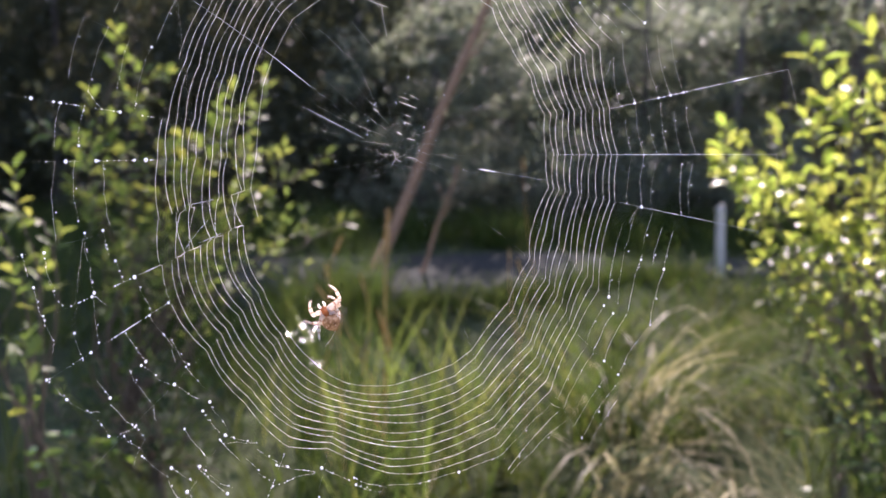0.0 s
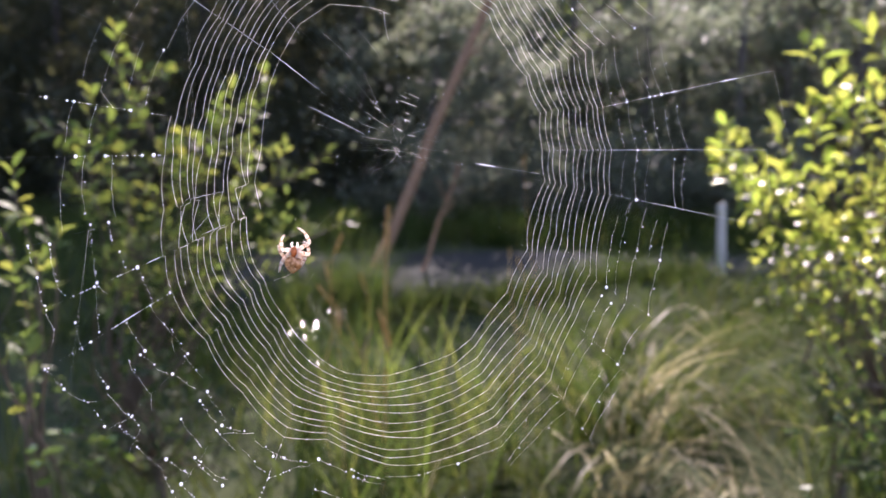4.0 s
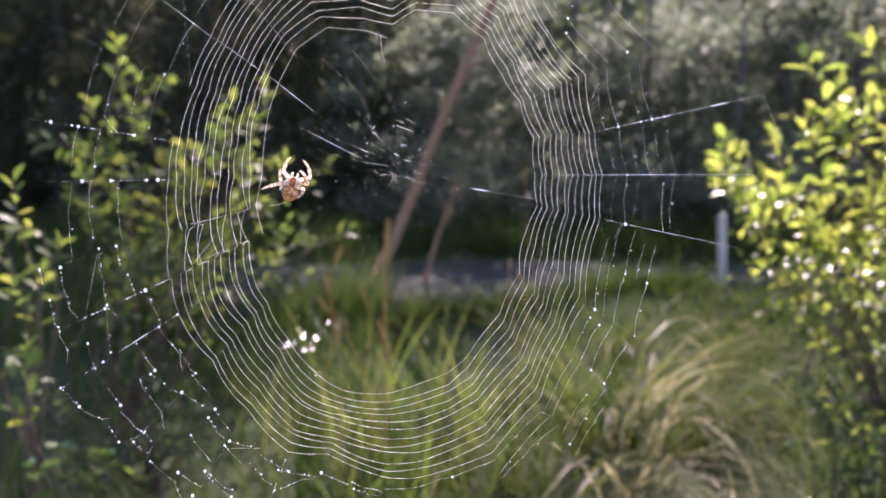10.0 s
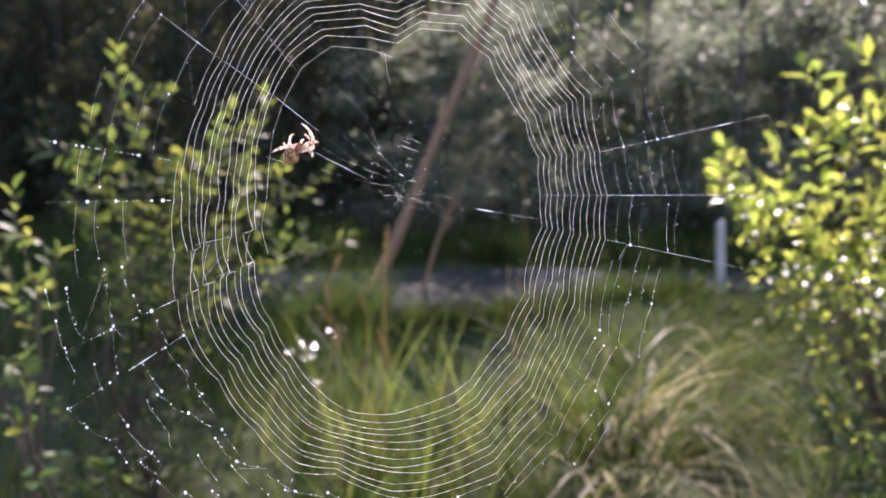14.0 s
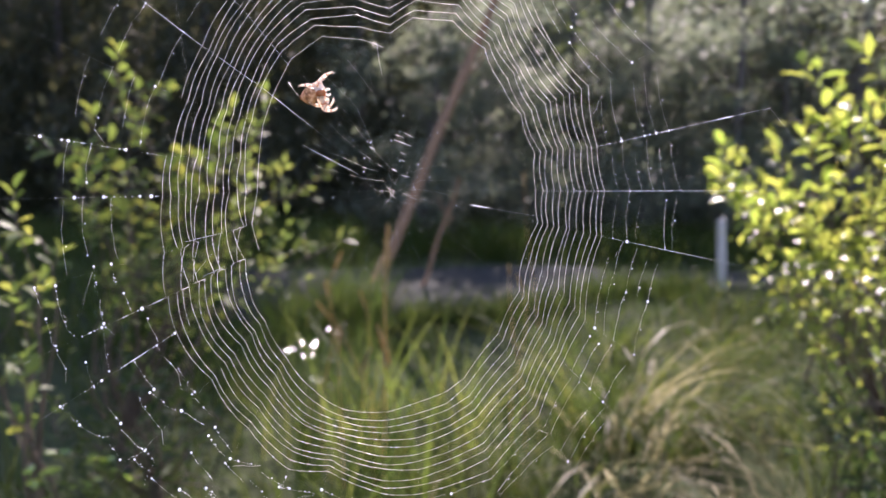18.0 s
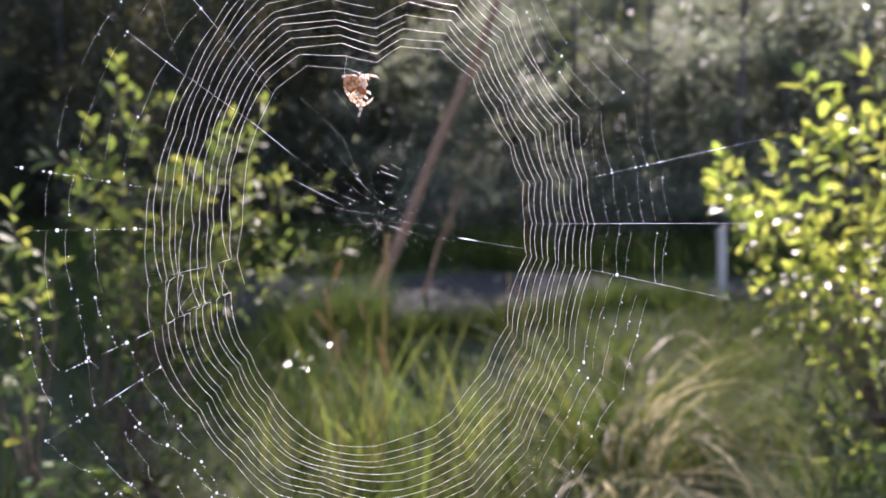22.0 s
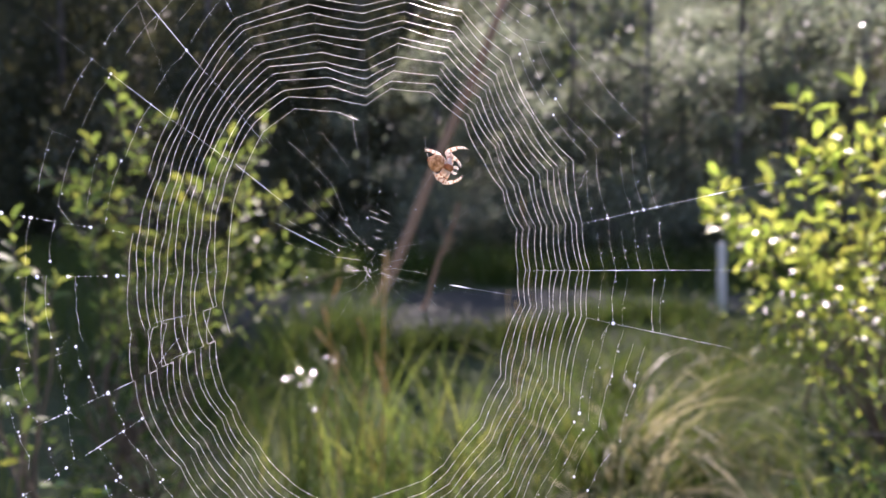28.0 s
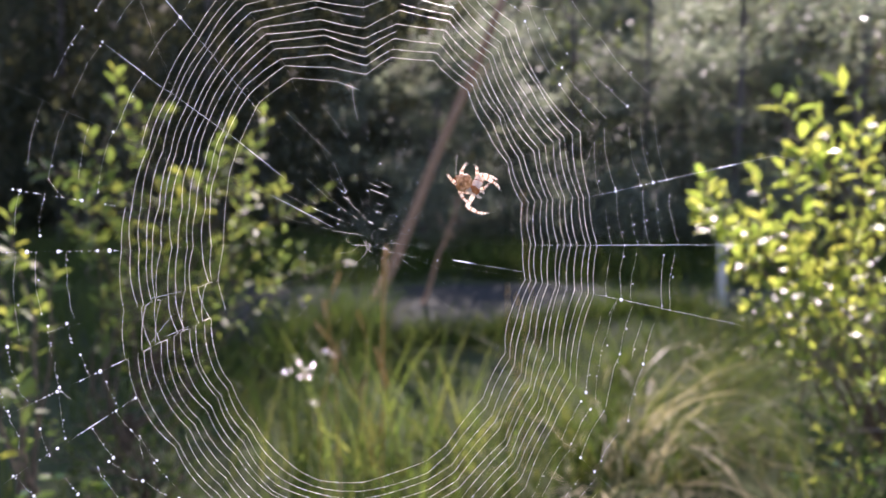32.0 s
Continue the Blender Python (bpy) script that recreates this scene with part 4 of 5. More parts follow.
# long stays that tie the web to the shrubs
for x, z, to in ((659, 2, (0.95, 1.75, 0.02)), (683, 152, (1.00, 1.62, 0.22)), (-541, -145, (-0.75, 1.25, -0.15)), (-420, 508, (-0.72, 1.95, 0.32))):
    p = Vector((x * UNIT, 0, z * UNIT))
    v, f = tube([p * 0.98, p, p.lerp(Vector(to), 0.5), Vector(to)], [0.03 * MM, 0.04 * MM, 0.04 * MM, 0.04 * MM], 4, False)
    child("stay", mesh_of("stay", v, f, SILK_FINE, True), orb_web)

# the hub: a small knot, kinked stretches of spoke round it and beads in rows further out
pieces = []
for i in range(10):
    p = at_polar(wr.uniform(0, 360), abs(wr.normal(0, 11)))
    q = p + at_polar(wr.uniform(0, 360), wr.uniform(6, 15))
    pieces.append(tube([p, p.lerp(q, 0.5) + at_polar(wr.uniform(0, 360), 1.5), q], [wr.uniform(0.03, 0.07) * MM] * 3, 4, False))
for a1, r1, a0, r0, thick in ((121, 182, 97, 45, 0.07), (133, 172, 112, 50, 0.10), (148, 168, 125, 44, 0.08), (161, 154, 120, 20, 0.09), (163, 41, 170, 15, 0.2),
                              (218, 59, 240, 18, 0.08), (357, 101, 10, 16, 0.09), (341, 129, 350, 16, 0.09), (335, 70, 345, 12, 0.09), (324, 61, 315, 28, 0.07),
                              (315, 50, 305, 22, 0.06), (11, 107, 28, 25, 0.07), (27, 108, 62, 33, 0.05), (43, 114, 54, 44, 0.03), (192, 52, 180, 20, 0.05),
                              (96, 60, 92, 18, 0.06), (250, 40, 240, 10, 0.08), (66, 30, 60, 12, 0.1), (285, 46, 280, 20, 0.05)):
    pts, radii = [], []
    for i in range(15):
        s = i / 14
        c = at_polar(a1, r1).lerp(at_polar(a0, r0), s) + at_polar(a0 + 90, 5 * math.sin(math.pi * s)) + at_polar(wr.uniform(0, 360), wr.uniform(0, 2.0))
        pts.append(c)
        radii.append(thick * 0.8 * wr.choice((0.12, 0.3, 0.6, 1.1)) * MM * 0.8 * (0.35 + 0.65 * s))
    pieces.append(tube(pts, radii, 4, False))
for x, z, dx, dz, thick in ((2, 95, 31, -12, 0.16), (2, 105, 17, -7, 0.1), (19, 108, 19, -10, 0.1), (-2, 42, 9, -5, 0.34), (-43, 82, 10, -5, 0.24), (12, 72, 10, -4, 0.12), (10, 60, 12, -5, 0.12), (16, 30, 14, -3, 0.16)):
    p = Vector((x, 0, z)) * UNIT
    pieces.append(tube([p, p + Vector((dx * 0.5, 0, dz * 0.5)) * UNIT, p + Vector((dx, 0, dz)) * UNIT], [thick * 0.6 * MM, thick * MM, thick * 0.5 * MM], 5))
v, f = joined(pieces)
child("hub", mesh_of("hub", v, f, SILK, True), orb_web, "small knot of silk at the web's middle with kinked threads round it")
for j in range(N):
    a0 = INNER[j][0]
    upper = 20 < a0 < 150
    r = wr.uniform(40, 70)
    while r < (215 if upper else 170):
        if wr.random() < 0.7:
            beads.append((at_polar(a0 + wr.normal(0, 0.5), r), wr.uniform(0.07, 0.17 if upper else 0.12)))
        r += wr.uniform(8, 15)
for i in range(14):
    drops.append((at_polar(wr.normal(80, 50), wr.uniform(35, 150)), wr.uniform(0.2, 0.36)))
# stray ends hanging inside the turns: a hooked one and two slack ones
for run in (((-33, 262), (-38, 268), (-34, 274), (-29, 268), (-26, 240), (-20, 212)), ((-83, 240), (-60, 212), (-36, 180)),
            ((-140, 225), (-112, 200), (-66, 154), (-48, 112), (-32, 72))):
    v, f = tube([Vector((x, 0, z)) * UNIT for x, z in run], [(0.05 if len(run) > 5 else 0.022) * MM] * len(run), 4, False)
    child("stray_thread", mesh_of("stray_thread", v, f, SILK, True), orb_web)
v, f = joined([ball(p, r * MM, (1, 1, 1), 3, 5) for p, r in beads])
tagged(child("dew", mesh_of("dew", v, f, DEW, True), orb_web), "rows of tiny dew beads on the threads", kind="stuff")
for p, r in drops:
    v, f = ball((0, 0, 0), r * MM, (1, 1, 1.1), 5, 8)
    child("dewdrop", mesh_of("dewdrop", v, f, DEW, True), orb_web, m=Matrix.Translation(p))

# ---- the spider ----
SPIDER_BACK = bpy.data.materials.new("spider_abdomen")
SPIDER_BACK.use_nodes = True


def spider_skin(mat, colours, share, scale):
    nt = mat.node_tree
    bsdf = nt.nodes["Principled BSDF"]
    fac = noise_fac(nt, scale, 4)
    col = ramp_between(nt, fac, colours)
    nt.links.new(col, bsdf.inputs["Base Color"])
    bsdf.inputs["Roughness"].default_value = 0.35
    tr = nt.nodes.new("ShaderNodeBsdfTranslucent")
    nt.links.new(col, tr.inputs[0])
    mix = nt.nodes.new("ShaderNodeMixShader")
    mix.inputs[0].default_value = share
    nt.links.new(bsdf.outputs[0], mix.inputs[1])
    nt.links.new(tr.outputs[0], mix.inputs[2])
    nt.links.new(mix.outputs[0], nt.nodes["Material Output"].inputs[0])
    return mat


spider_skin(SPIDER_BACK, ((0.04, 0.02, 0.01), (0.12, 0.06, 0.03), (0.50, 0.34, 0.19), (0.95, 0.82, 0.64), (1.0, 0.95, 0.85)), 0.72, 480)
SPIDER_HEAD = bpy.data.materials.new("spider_head")
SPIDER_HEAD.use_nodes = True
spider_skin(SPIDER_HEAD, ((0.14, 0.05, 0.02), (0.55, 0.26, 0.10), (0.98, 0.72, 0.42)), 0.65, 520)
SPIDER_LEG = bpy.data.materials.new("spider_leg")
SPIDER_LEG.use_nodes = True
spider_skin(SPIDER_LEG, ((0.66, 0.40, 0.25), (0.95, 0.78, 0.60), (1.0, 0.94, 0.85), (1.0, 0.98, 0.93), (1.0, 0.99, 0.96)), 0.8, 1300)

SPIDER_BAND = bpy.data.materials.new("spider_band")
SPIDER_BAND.use_nodes = True
spider_skin(SPIDER_BAND, ((0.42, 0.20, 0.10), (0.85, 0.60, 0.40)), 0.7, 900)

spider = tagged(new("garden_spider"), "pale brown garden spider with banded legs spinning its web", "spider")
v, f = ball((0, 0, 0), 1.0, (4.1 * MM, 3.5 * MM, 4.3 * MM), 12, 18)
for p in v:
    low = max(-p.z / (3.9 * MM), 0)
    p.x *= 1.06 - 0.32 * low * low
    p.y *= 1 - 0.2 * low
abdomen = child("abdomen", mesh_of("abdomen", v, f, SPIDER_BACK, True), spider, m=pose(0, 0.0010, -0.0038))
v, f = joined([ball((dx * MM, -0.1 * MM, -4.1 * MM), 0.45 * MM, (1, 1, 1.7), 4, 6) for dx in (-0.6, 0.6)])
child("spinnerets", mesh_of("spinnerets", v, f, SPIDER_HEAD, True), abdomen)
v, f = ball((0, 0, 0), 1.0, (2.3 * MM, 1.7 * MM, 2.8 * MM), 8, 12)
head = child("head", mesh_of("head", v, f, SPIDER_HEAD, True), spider, "orange-brown head and breast", pose(0, 0, 0.0022))
for sx in (-1, 1):
    v, f = tube([(sx * 0.9 * MM, 0, 2.2 * MM), (sx * 1.6 * MM, -0.6 * MM, 3.6 * MM), (sx * 1.1 * MM, -0.4 * MM, 4.8 * MM)], [0.7 * MM, 0.65 * MM, 0.45 * MM], 6)
    child("feeler", mesh_of("feeler", v, f, SPIDER_LEG, True), head)


LEG_LONG = (20.0, 18.0, 15.0, 17.0)      # straightened length of each pair, millimetres
HIP_Z = (3.0, 2.3, 1.4, 0.6)
THIGH, SHIN, FOOT = 0.46, 0.30, 0.26


def leg_part(long, rng):
    """Meshes of one leg: thigh with the knee, along +x from the hip; shin and curved foot, along +x from the knee. Rings at the joints, bristles between."""
    made = []
    for name, stretches, curl in (("leg", ((0.34, 0.78), (0.12, 0.72)), 0.0), ("shin", ((SHIN, 0.62),), 0.0), ("foot", ((0.18, 0.44), (0.08, 0.28)), 0.35)):
        start = Vector((long * SHIN if name == "foot" else 0, 0, 0))
        pts, radii, dark = [start], [stretches[0][1] * 0.8 * MM], []
        for k, (part_long, thick) in enumerate(stretches):
            way = Vector((math.cos(curl * (k + 1)), 0, -math.sin(curl * (k + 1))))
            start = pts[-1]
            for i in range(1, 9):
                s = i / 8
                pts.append(start + way * long * part_long * s)
                radii.append(thick * (0.72 + 0.42 * math.sin(math.pi * (0.10 + 0.80 * s))) * rng.uniform(1.25, 1.4) * MM)
                dark.append((i == 8 and not (name == "leg" and k == 0)) or (name == "shin" and i == 4) or (name == "foot" and i == 4 and k == 0) or (name == "leg" and k == 0 and i == 6))
        if name == "foot":
            radii[-1] *= 0.4
        v, f = tube(pts, radii, 8)
        rings = [1 if dark[i // 8] else 0 for i in range(len(f) - 2)] + [0, 1]
        for i in range(26):
            j = int(rng.integers(1, len(pts) - 2))
            out = Vector(rng.normal(0, 1, 3)).normalized()
            along = (pts[j + 1] - pts[j]).normalized()
            bv, bf = tube([pts[j], pts[j] + (out + along * 0.8) * rng.uniform(0.8, 1.3) * MM], [0.055 * MM, 0.015 * MM], 3)
            n = len(v)
            v += bv
            f += [tuple(q + n for q in face) for face in bf]
            rings += [0] * len(bf)
        me = mesh_of(name, v, f, SPIDER_LEG, True)
        me.materials.append(SPIDER_BAND)
        me.polygons.foreach_set("material_index", rings)
        made.append((me, pts[-1]))
    return made


leg_rng = np.random.default_rng(88)
LEGS = []
for side in (-1, 1):
    for pair in range(4):
        (thigh, _), (shin, _), (foot, claw) = leg_part(LEG_LONG[pair] * MM, leg_rng)
        leg = child("leg", thigh, spider)
        LEGS.append((leg, child("shin", shin, leg), child("foot", foot, leg), side, pair, claw.length))


def leg_poses(side, pair, lower, angle, reach):
    """Poses of the thigh on the body and of the shin on the thigh, for a claw that many degrees from the head's way and that far from the hip."""
    upper, reach = LEG_LONG[pair] * THIGH * MM, reach * MM
    w = radians(angle)
    to = Vector((side * math.sin(w), 0, math.cos(w)))
    knee_side = Vector((side * math.cos(w), 0, -math.sin(w))) * (0.6 if pair < 2 else -0.35)
    up = (knee_side + Vector((0, 0.75, 0))).normalized()
    lift = math.acos(max(-1, min(1, (upper * upper + reach * reach - lower * lower) / (2 * upper * reach))))
    fold = math.pi - math.acos(max(-1, min(1, (upper * upper + lower * lower - reach * reach) / (2 * upper * lower))))
    xv = to * math.cos(lift) + up * math.sin(lift)
    zv = up * math.cos(lift) - to * math.sin(lift)
    turn = Matrix((xv, zv.cross(xv), zv)).transposed().to_4x4()
    return Matrix.Translation((side * 1.3 * MM, -0.9 * MM, HIP_Z[pair] * MM)) @ turn, pose(upper, 0, 0, 0, math.degrees(fold), 0)


v, f = tube([(0, 0, -8.0 * MM), (-3.5 * MM, 1.5 * MM, -10.5 * MM), (-9 * MM, 3 * MM, -13 * MM)], [0.05 * MM] * 3, 4)
child("dragline", mesh_of("dragline", v, f, SILK, True), spider, "fresh silk thread drawn from the spinnerets")

# seconds, across, up and out of the web's plane towards the eye, in millimetres
WEB_ROWS = ((0, -38.7, 5.5, 3.5), (0.5, -37.5, 5.5, 2.6), (1, -33.6, 6.7, 1.3), (1.5, -33.4, 6.3, -0.0), (2, -28.3, 4.4, -1.3), (2.5, -33.1, 5.5, -2.7), (3, -34.9, 8.1, -4.1), (3.5, -35.5, 9.1, -5.8), (4, -35.0, 8.6, -7.7), (4.5, -34.6, 8.3, -9.5), (5, -34.4, 8.1, -11.3), (5.5, -34.2, 8.0, -13.1), (6, -35.1, 8.9, -14.6), (6.5, -34.7, 7.8, -15.3), (7, -33.5, 7.8, -15.6), (7.5, -33.8, 6.7, -15.9), (8, -35.2, 7.7, -16.1), (8.5, -34.0, 6.1, -16.4), (9, -31.8, 8.9, -16.7), (9.5, -34.1, 10.0, -17.0), (10, -34.0, 10.5, -17.3), (10.5, -33.3, 5.9, -17.6), (11, -32.7, 6.9, -17.9), (11.5, -29.6, 6.9, -18.1), (12, -31.3, 9.3, -18.4), (12.5, -31.2, 9.4, -18.7), (13, -32.1, 10.2, -18.6), (13.5, -33.5, 9.1, -17.8), (14, -33.0, 6.4, -16.7), (14.5, -34.7, 6.0, -15.6), (15, -33.7, 7.1, -14.5), (15.5, -32.7, 8.1, -13.4), (16, -31.6, 9.1, -12.3), (16.5, -30.4, 10.1, -11.1), (17, -31.8, 8.5, -10.2), (17.5, -32.6, 9.1, -9.5), (18, -35.1, 10.2, -9.0), (18.5, -34.7, 9.6, -8.5), (19, -35.0, 7.0, -8.0), (19.5, -32.7, 6.2, -7.5), (20, -33.5, 5.4, -6.8), (20.5, -33.3, 2.7, -5.8), (21, -32.2, 6.2, -4.7), (21.5, -33.7, 7.5, -3.5), (22, -34.3, 8.3, -2.3), (22.5, -31.5, 8.1, -1.1), (23, -33.7, 8.0, 1.0), (23.5, -38.6, 3.9, 5.1), (24, -40.9, 5.3, 10.1), (24.5, -41.3, 4.3, 15.3), (25, -46.2, 7.1, 18.8), (25.5, -31.9, 2.7, 18.3), (26, -32.1, 3.8, 16.1), (26.5, -32.2, 4.6, 14.0), (27, -32.1, 5.3, 12.0), (27.5, -31.6, 5.6, 10.1), (28, -36.6, 2.1, 9.0), (28.5, -29.5, 9.4, 9.8), (29, -37.0, 7.4, 11.5), (29.5, -39.4, 2.8, 13.2), (30, -36.0, 3.0, 14.9), (30.5, -37.2, 6.6, 16.5), (31, -41.6, 6.7, 18.0), (31.5, -37.6, 5.2, 19.4), (32, -31.0, 8.7, 20.5))
# the same, the way the head points, degrees from the right, and the body's pitch
SPIDER_ROWS = ((0, -72.2, -71.2, 7.5, 118, 0), (0.5, -74, -69.2, 6.6, 117, 0), (1, -73.7, -65.5, 5.3, 115, 0), (1.5, -77.4, -64.9, 4, 120, 0), (2, -75.9, -65.4, 2.7, 125, 0), (2.5, -82.7, -59.8, 1.3, 106, 0), (3, -86, -52, -0.1, 86, 0), (3.5, -86.8, -46.9, -1.8, 85, 0), (4, -86.3, -43.5, -3.7, 84, 0), (4.5, -85.8, -40, -5.5, 83, 0), (5, -85.5, -36.3, -7.3, 82, 0), (5.5, -85.2, -32.5, -9.1, 81, 0), (6, -86, -27.8, -10.6, 80, 0), (6.5, -85.1, -24.7, -11.3, 88, 0), (7, -83.4, -20.6, -11.6, 96, 0), (7.5, -84.1, -18.6, -11.9, 90, 0), (8, -86.2, -14.5, -12.1, 84, 0), (8.5, -85.1, -10.8, -12.4, 81, 0), (9, -82.6, -2.7, -12.7, 79, 0), (9.5, -85.6, 1.5, -13, 76, 0), (10, -85.9, 4.9, -13.3, 73, 0), (10.5, -83.3, 5.2, -13.6, 70, 0), (11, -81.4, 10.8, -13.9, 66, 0), (11.5, -80.9, 13.6, -14.1, 54, 0), (12, -85.6, 18.3, -14.4, 42, 0), (12.5, -86.1, 21.1, -14.7, 63, 0), (13, -86.9, 25.1, -14.6, 85, 0), (13.5, -87.7, 27.9, -13.8, 64, 0), (14, -85.4, 29.2, -12.7, 44, 0), (14.5, -81.4, 32.4, -11.6, 49, 0), (15, -77.1, 36.2, -10.5, 53, 0), (15.5, -73.5, 39.8, -9.4, 58, 0), (16, -69.8, 43.3, -8.3, 62, 0), (16.5, -66.5, 47.3, -7.1, 67, 0), (17, -67.4, 49.4, -6.2, 72, 0), (17.5, -69.7, 54, -5.5, 41, 0), (18, -72.6, 58.3, -5, 10, 0), (18.5, -66.4, 58.5, -4.5, 22, 0), (19, -60.8, 56.6, -4, 34, 0), (19.5, -56.9, 58.4, -3.5, 22, 0), (20, -56.4, 60.5, -2.8, 11, 0), (20.5, -51, 60.3, -1.8, 30, -4), (21, -44.5, 66.1, -0.7, 50, -7), (21.5, -45.2, 71.3, 0.5, 6, -10), (22, -44.7, 75.2, 1.7, -37, -14), (22.5, -35.8, 73.7, 2.9, -41, -14), (23, -32, 72.1, 5, -45, -14), (23.5, -35, 69.2, 9.1, -35, -14), (24, -35.8, 72.1, 14.1, -24, -14), (24.5, -35.1, 70.5, 19.3, -24, -14), (25, -37.6, 72.1, 22.8, -24, -14), (25.5, -16.5, 66.3, 22.3, -24, -14), (26, -12.5, 65.6, 20.1, -24, -14), (26.5, -9.4, 64.7, 18, -23, -14), (27, -6, 63.6, 16, -23, -14), (27.5, -1.6, 61.3, 14.1, -22, -14), (28, -0.7, 52.5, 13, -22, -14), (28.5, 9.3, 57.1, 13.8, -42, -14), (29, 3.8, 53.2, 15.5, -62, -14), (29.5, 3.4, 45, 17.2, -51, -14), (30, 8.3, 41.1, 18.9, -40, -14), (30.5, 7.8, 42.1, 20.5, -52, -14), (31, 4.2, 39.9, 22, -64, -14), (31.5, 8.9, 36, 23.4, -49, -14), (32, 15.9, 35.8, 24.5, -34, -14))
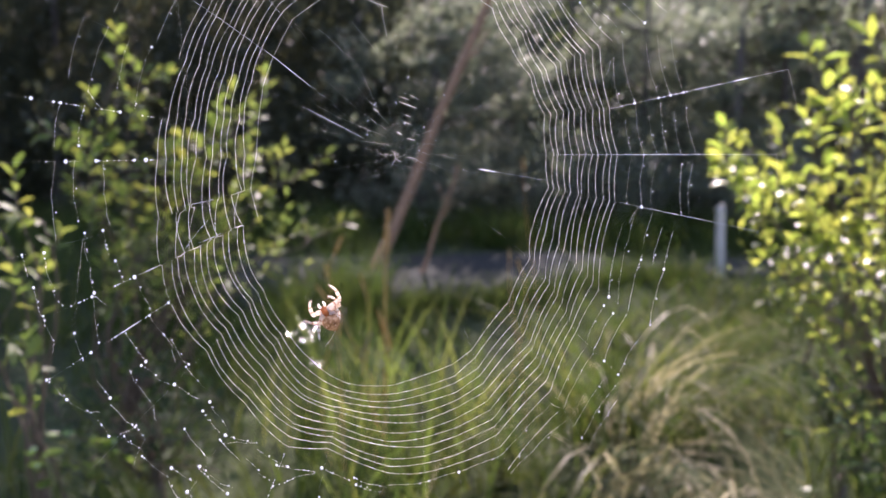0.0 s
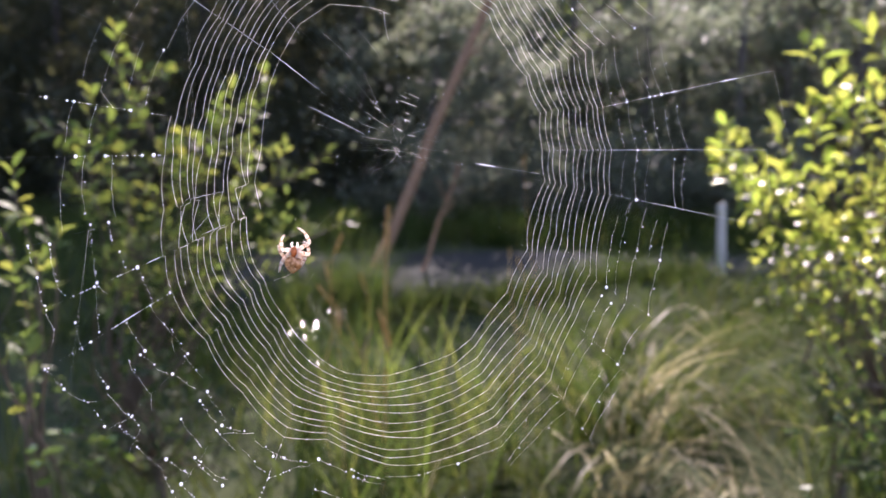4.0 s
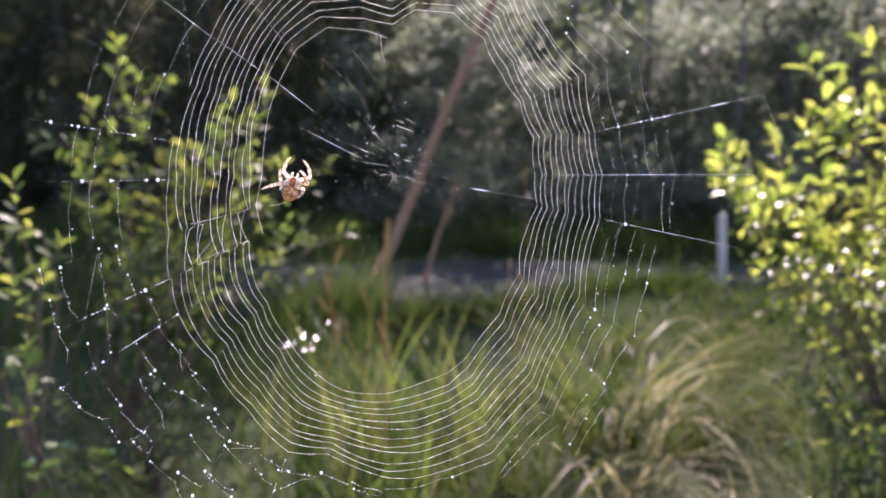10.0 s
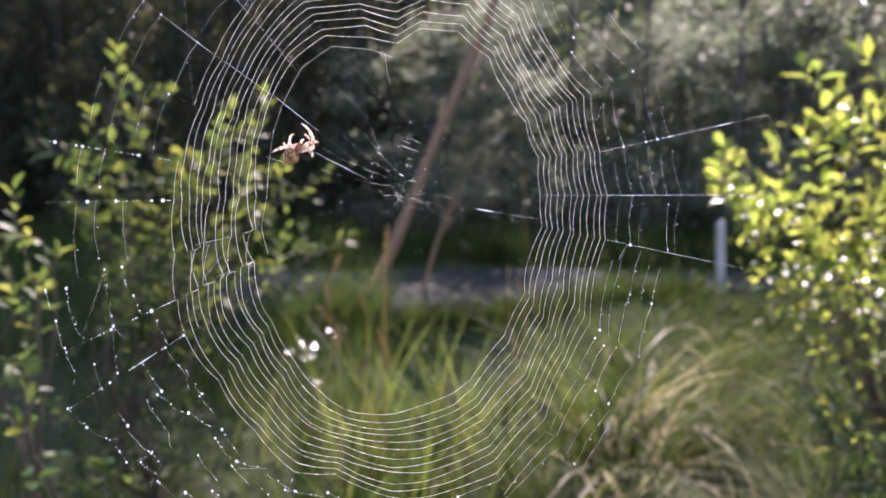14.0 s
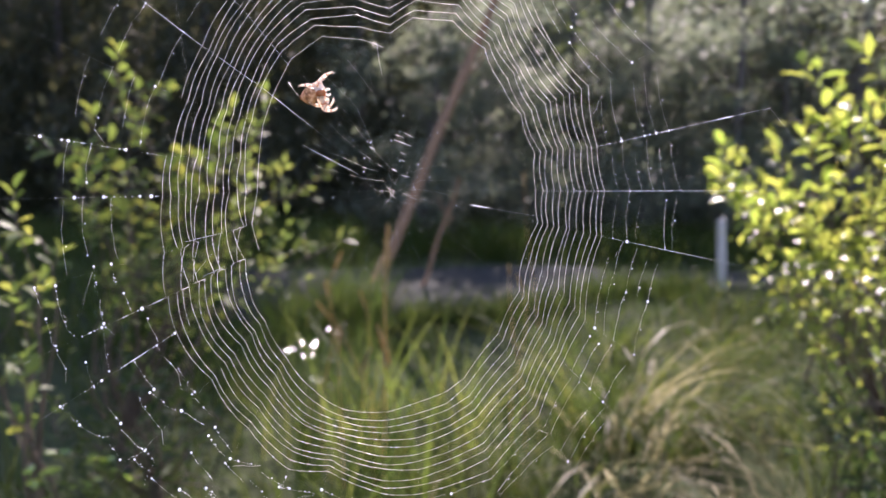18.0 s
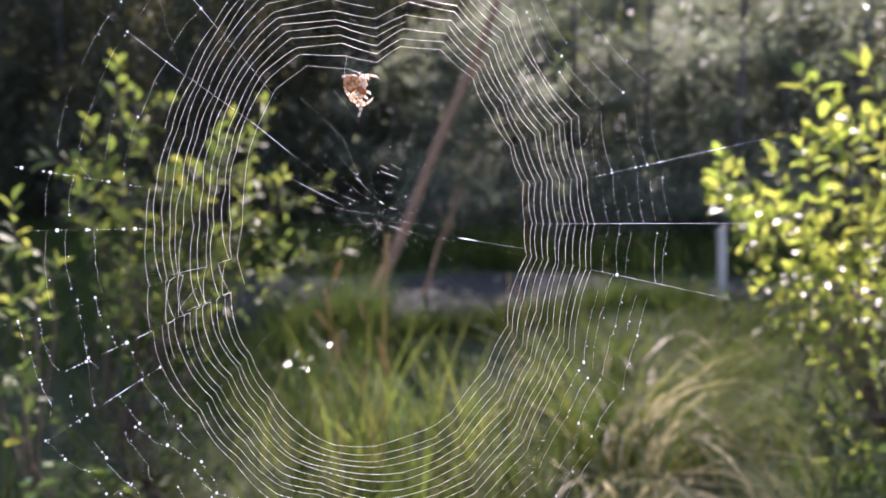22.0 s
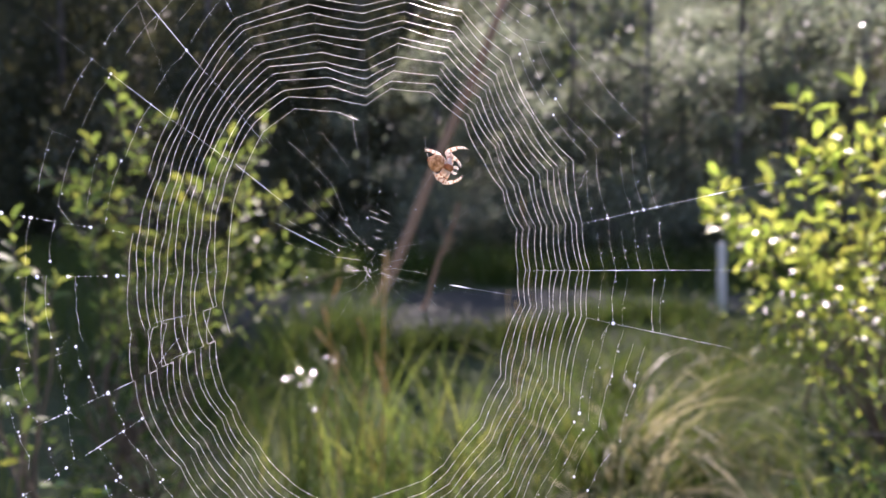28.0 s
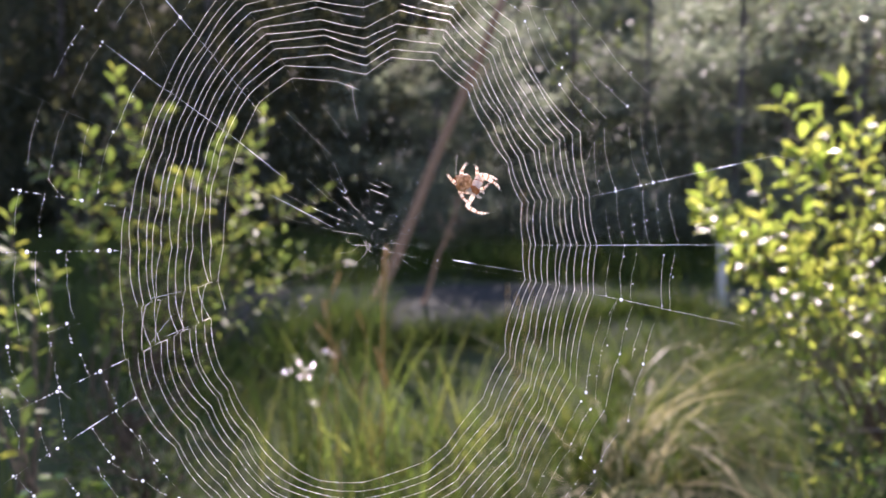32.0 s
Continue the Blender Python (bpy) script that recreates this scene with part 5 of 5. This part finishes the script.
# leg by leg: seconds, degrees from the head's way, claw's distance from the hip in millimetres
LEG_ROWS = (
    ((0, 24, 9), (1, 32, 11), (2, 76, 14), (3, 36, 9.7), (6, 43, 10.1), (7, 71, 14.1), (8, 65, 13.1), (9, 33, 10.2), (10, 20, 12.7), (11, 57, 12.4), (12, 59, 11.3), (13, 52, 13.2), (14, 82, 7.6), (17, 68, 13.8), (18, 50, 12.1), (19, 49, 11.7), (20, 50, 11.8), (21, 57, 12.7), (22, 83, 10.4), (23, 102, 14.7), (24, 62, 7.6), (25, 57, 13.7), (28, 75, 12.6), (29, 4, 8.4), (30, 79, 10.9), (31, -7, 8.6), (32, 38, 12)),
    ((0, 90, 10.5), (1, 71, 10.2), (2, 92, 11.1), (3, 78, 9.9), (6, 76, 7), (7, 77, 13.2), (8, 40, 7.2), (9, 58, 9.9), (10, 62, 8.9), (11, 65, 8.3), (12, 99, 8), (13, 80, 10.1), (14, 130, 8.1), (17, 102, 6.8), (18, 69, 7.2), (19, 25, 6.8), (20, 67, 6.8), (21, 68, 8.7), (22, 99, 6.8), (23, 79, 8.5), (24, 98, 6.8), (25, 98, 13.3), (28, 22, 6.9), (29, 57, 6.8), (30, 87, 7.3), (31, 71, 7.8), (32, 60, 11.5)),
    ((0, 141, 12.8), (1, 91, 8.4), (2, 131, 13.2), (3, 155, 10.6), (6, 134, 12.7), (7, 100, 7.1), (8, 120, 7.9), (9, 117, 14.1), (10, 118, 14.5), (11, 124, 14.5), (12, 153, 11.8), (13, 120, 12.3), (14, 147, 12.4), (17, 114, 13.3), (18, 117, 5.7), (19, 106, 6.4), (20, 129, 5.7), (21, 147, 8.7), (22, 129, 6.2), (23, 142, 13.7), (24, 146, 7.7), (25, 121, 8.4), (28, 94, 6.4), (29, 100, 7.6), (30, 87, 5.7), (31, 123, 11.7), (32, 41, 7.5)),
    ((0, 165, 7), (1, 127, 8), (2, 143, 6.5), (3, 175, 7.2), (6, 146, 7.8), (7, 142, 9), (8, 130, 9.5), (9, 136, 10.3), (10, 137, 6.7), (11, 153, 6.5), (12, 173, 8), (13, 146, 6.5), (14, 172, 8.4), (17, 127, 10.7), (18, 152, 10.4), (19, 135, 8.7), (20, 132, 11.5), (21, 137, 10.4), (22, 190, 11.2), (23, 185, 12.8), (24, 154, 10.5), (25, 154, 15), (28, 169, 13.1), (29, 130, 11.2), (30, 163, 8.1), (31, 97, 6.5), (32, 117, 10.4)),
    ((0, 40, 13), (1, 23, 12.8), (2, 27, 19.4), (3, 7, 12.8), (6, -3, 12.7), (7, 21, 10.5), (8, 13, 11.2), (9, 8, 12.7), (10, 10, 12.7), (11, 9, 13.7), (12, 2, 12.9), (13, 4, 12.5), (14, -39, 13.5), (17, 1, 13.5), (18, 32, 7.6), (19, 6, 14.4), (20, 1, 11), (21, -20, 11.2), (22, -9, 7.6), (23, -38, 8.5), (24, -27, 10.8), (25, -35, 10.7), (28, 10, 8.5), (29, 43, 7.6), (30, 25, 13), (31, 33, 7.6), (32, 28, 12.4)),
    ((0, 35, 8.3), (1, 52, 10), (2, 47, 12.2), (3, 37, 8), (6, 24, 8.3), (7, 62, 7.1), (8, 37, 6.8), (9, 31, 6.9), (10, 11, 8), (11, 36, 6.8), (12, 32, 9.1), (13, 30, 10), (14, -26, 9.3), (17, 0, 10.4), (18, 51, 11.5), (19, 27, 7), (20, 82, 9.6), (21, 60, 7), (22, 35, 6.8), (23, 38, 6.8), (24, 10, 9.7), (25, 45, 7.5), (28, 56, 8), (29, 90, 6.8), (30, 66, 6.8), (31, 59, 6.8), (32, 79, 6.8)),
    ((0, 143, 6), (1, 130, 7.6), (2, 137, 8.7), (3, 152, 7.7), (6, 123, 6.5), (7, 145, 8.7), (8, 114, 9.4), (9, 133, 11.7), (10, 66, 7.7), (11, 97, 5.7), (12, 59, 11.2), (13, 95, 6.9), (14, 18, 11.4), (17, 91, 10.4), (18, 78, 6.9), (19, 63, 8.8), (20, 93, 8.3), (21, 120, 8.6), (22, 52, 13.2), (23, 79, 9.1), (24, 84, 11.1), (25, 69, 8.3), (28, 90, 6.3), (29, 153, 6.7), (30, 122, 12.5), (31, 120, 12.9), (32, 177, 14.5)),
    ((0, 177, 7.8), (1, 187, 9.3), (2, 196, 10), (3, 178, 7.9), (6, 176, 8), (7, 169, 6.8), (8, 172, 7.9), (9, 159, 7.7), (10, 148, 7.6), (11, 152, 13.3), (12, 73, 9.4), (13, 156, 6.5), (14, 61, 9), (17, 119, 6.5), (18, 152, 6.5), (19, 85, 6.5), (20, 86, 6.5), (21, 175, 7.9), (22, 151, 7.5), (23, 147, 12.5), (24, 145, 8.3), (25, 160, 6.6), (28, 136, 6.8), (29, 215, 14.7), (30, 196, 15.1), (31, 224, 14.1), (32, 221, 13.4)),
)


def in_web_plane(x, z, out=0.0, roll=0.0, pitch=0.0):
    plane = pose(0.0, -0.0019, 1.1619, TILT, 0, 0)
    return plane @ pose(x * MM, -out * MM, z * MM, pitch, roll, 0)


def motions():
    still = right_shrub.location.copy()
    sway = ((0, 0), (16, 0), (22, -0.1), (23, -0.5), (24, -1.1), (25, -1.0), (26, -0.8), (28, -0.4), (29, -0.4), (29.5, -1.1), (30, -1.7), (31, -2.6), (31.5, -2.6), (32, -1.9))
    walk(right_shrub, [(t, pose(*still, 0, turn, 0)) for t, turn in sway])
    # the web leans its lower edge towards the eye at first, and hangs level later
    lean_times, leans = (0, 1.5, 3, 6, 9, 12, 14, 17, 20, 32), (-5, -8, -13, -9, -7, -6, -5, -3, 0, 0)
    walk(orb_web, [(t, in_web_plane(x, z, out, 0, float(np.interp(t, lean_times, leans)))) for t, x, z, out in WEB_ROWS])
    walk(spider, [(t, in_web_plane(x, z, out, 90 - h, pitch)) for t, x, z, out, h, pitch in SPIDER_ROWS])
    for (leg, shin, foot, side, pair, lower), steps in zip(LEGS, LEG_ROWS):
        poses = [(t, *leg_poses(side, pair, lower, angle, reach)) for t, angle, reach in steps]
        walk(leg, [(t, hip) for t, hip, knee in poses])
        walk(shin, [(t, knee) for t, hip, knee in poses])
        walk(foot, [(t, knee) for t, hip, knee in poses])
    # the shining herb is tilted for a while, which puts out its glints
    at = shining_herb.location.copy()
    walk(shining_herb, [(t, pose(*at, nod, 0, 0)) for t, nod in ((0, 0), (19, 0), (20.5, 1.5), (22, 5), (25, 6), (26.5, 2), (28, 0), (32, 0))])


motions()
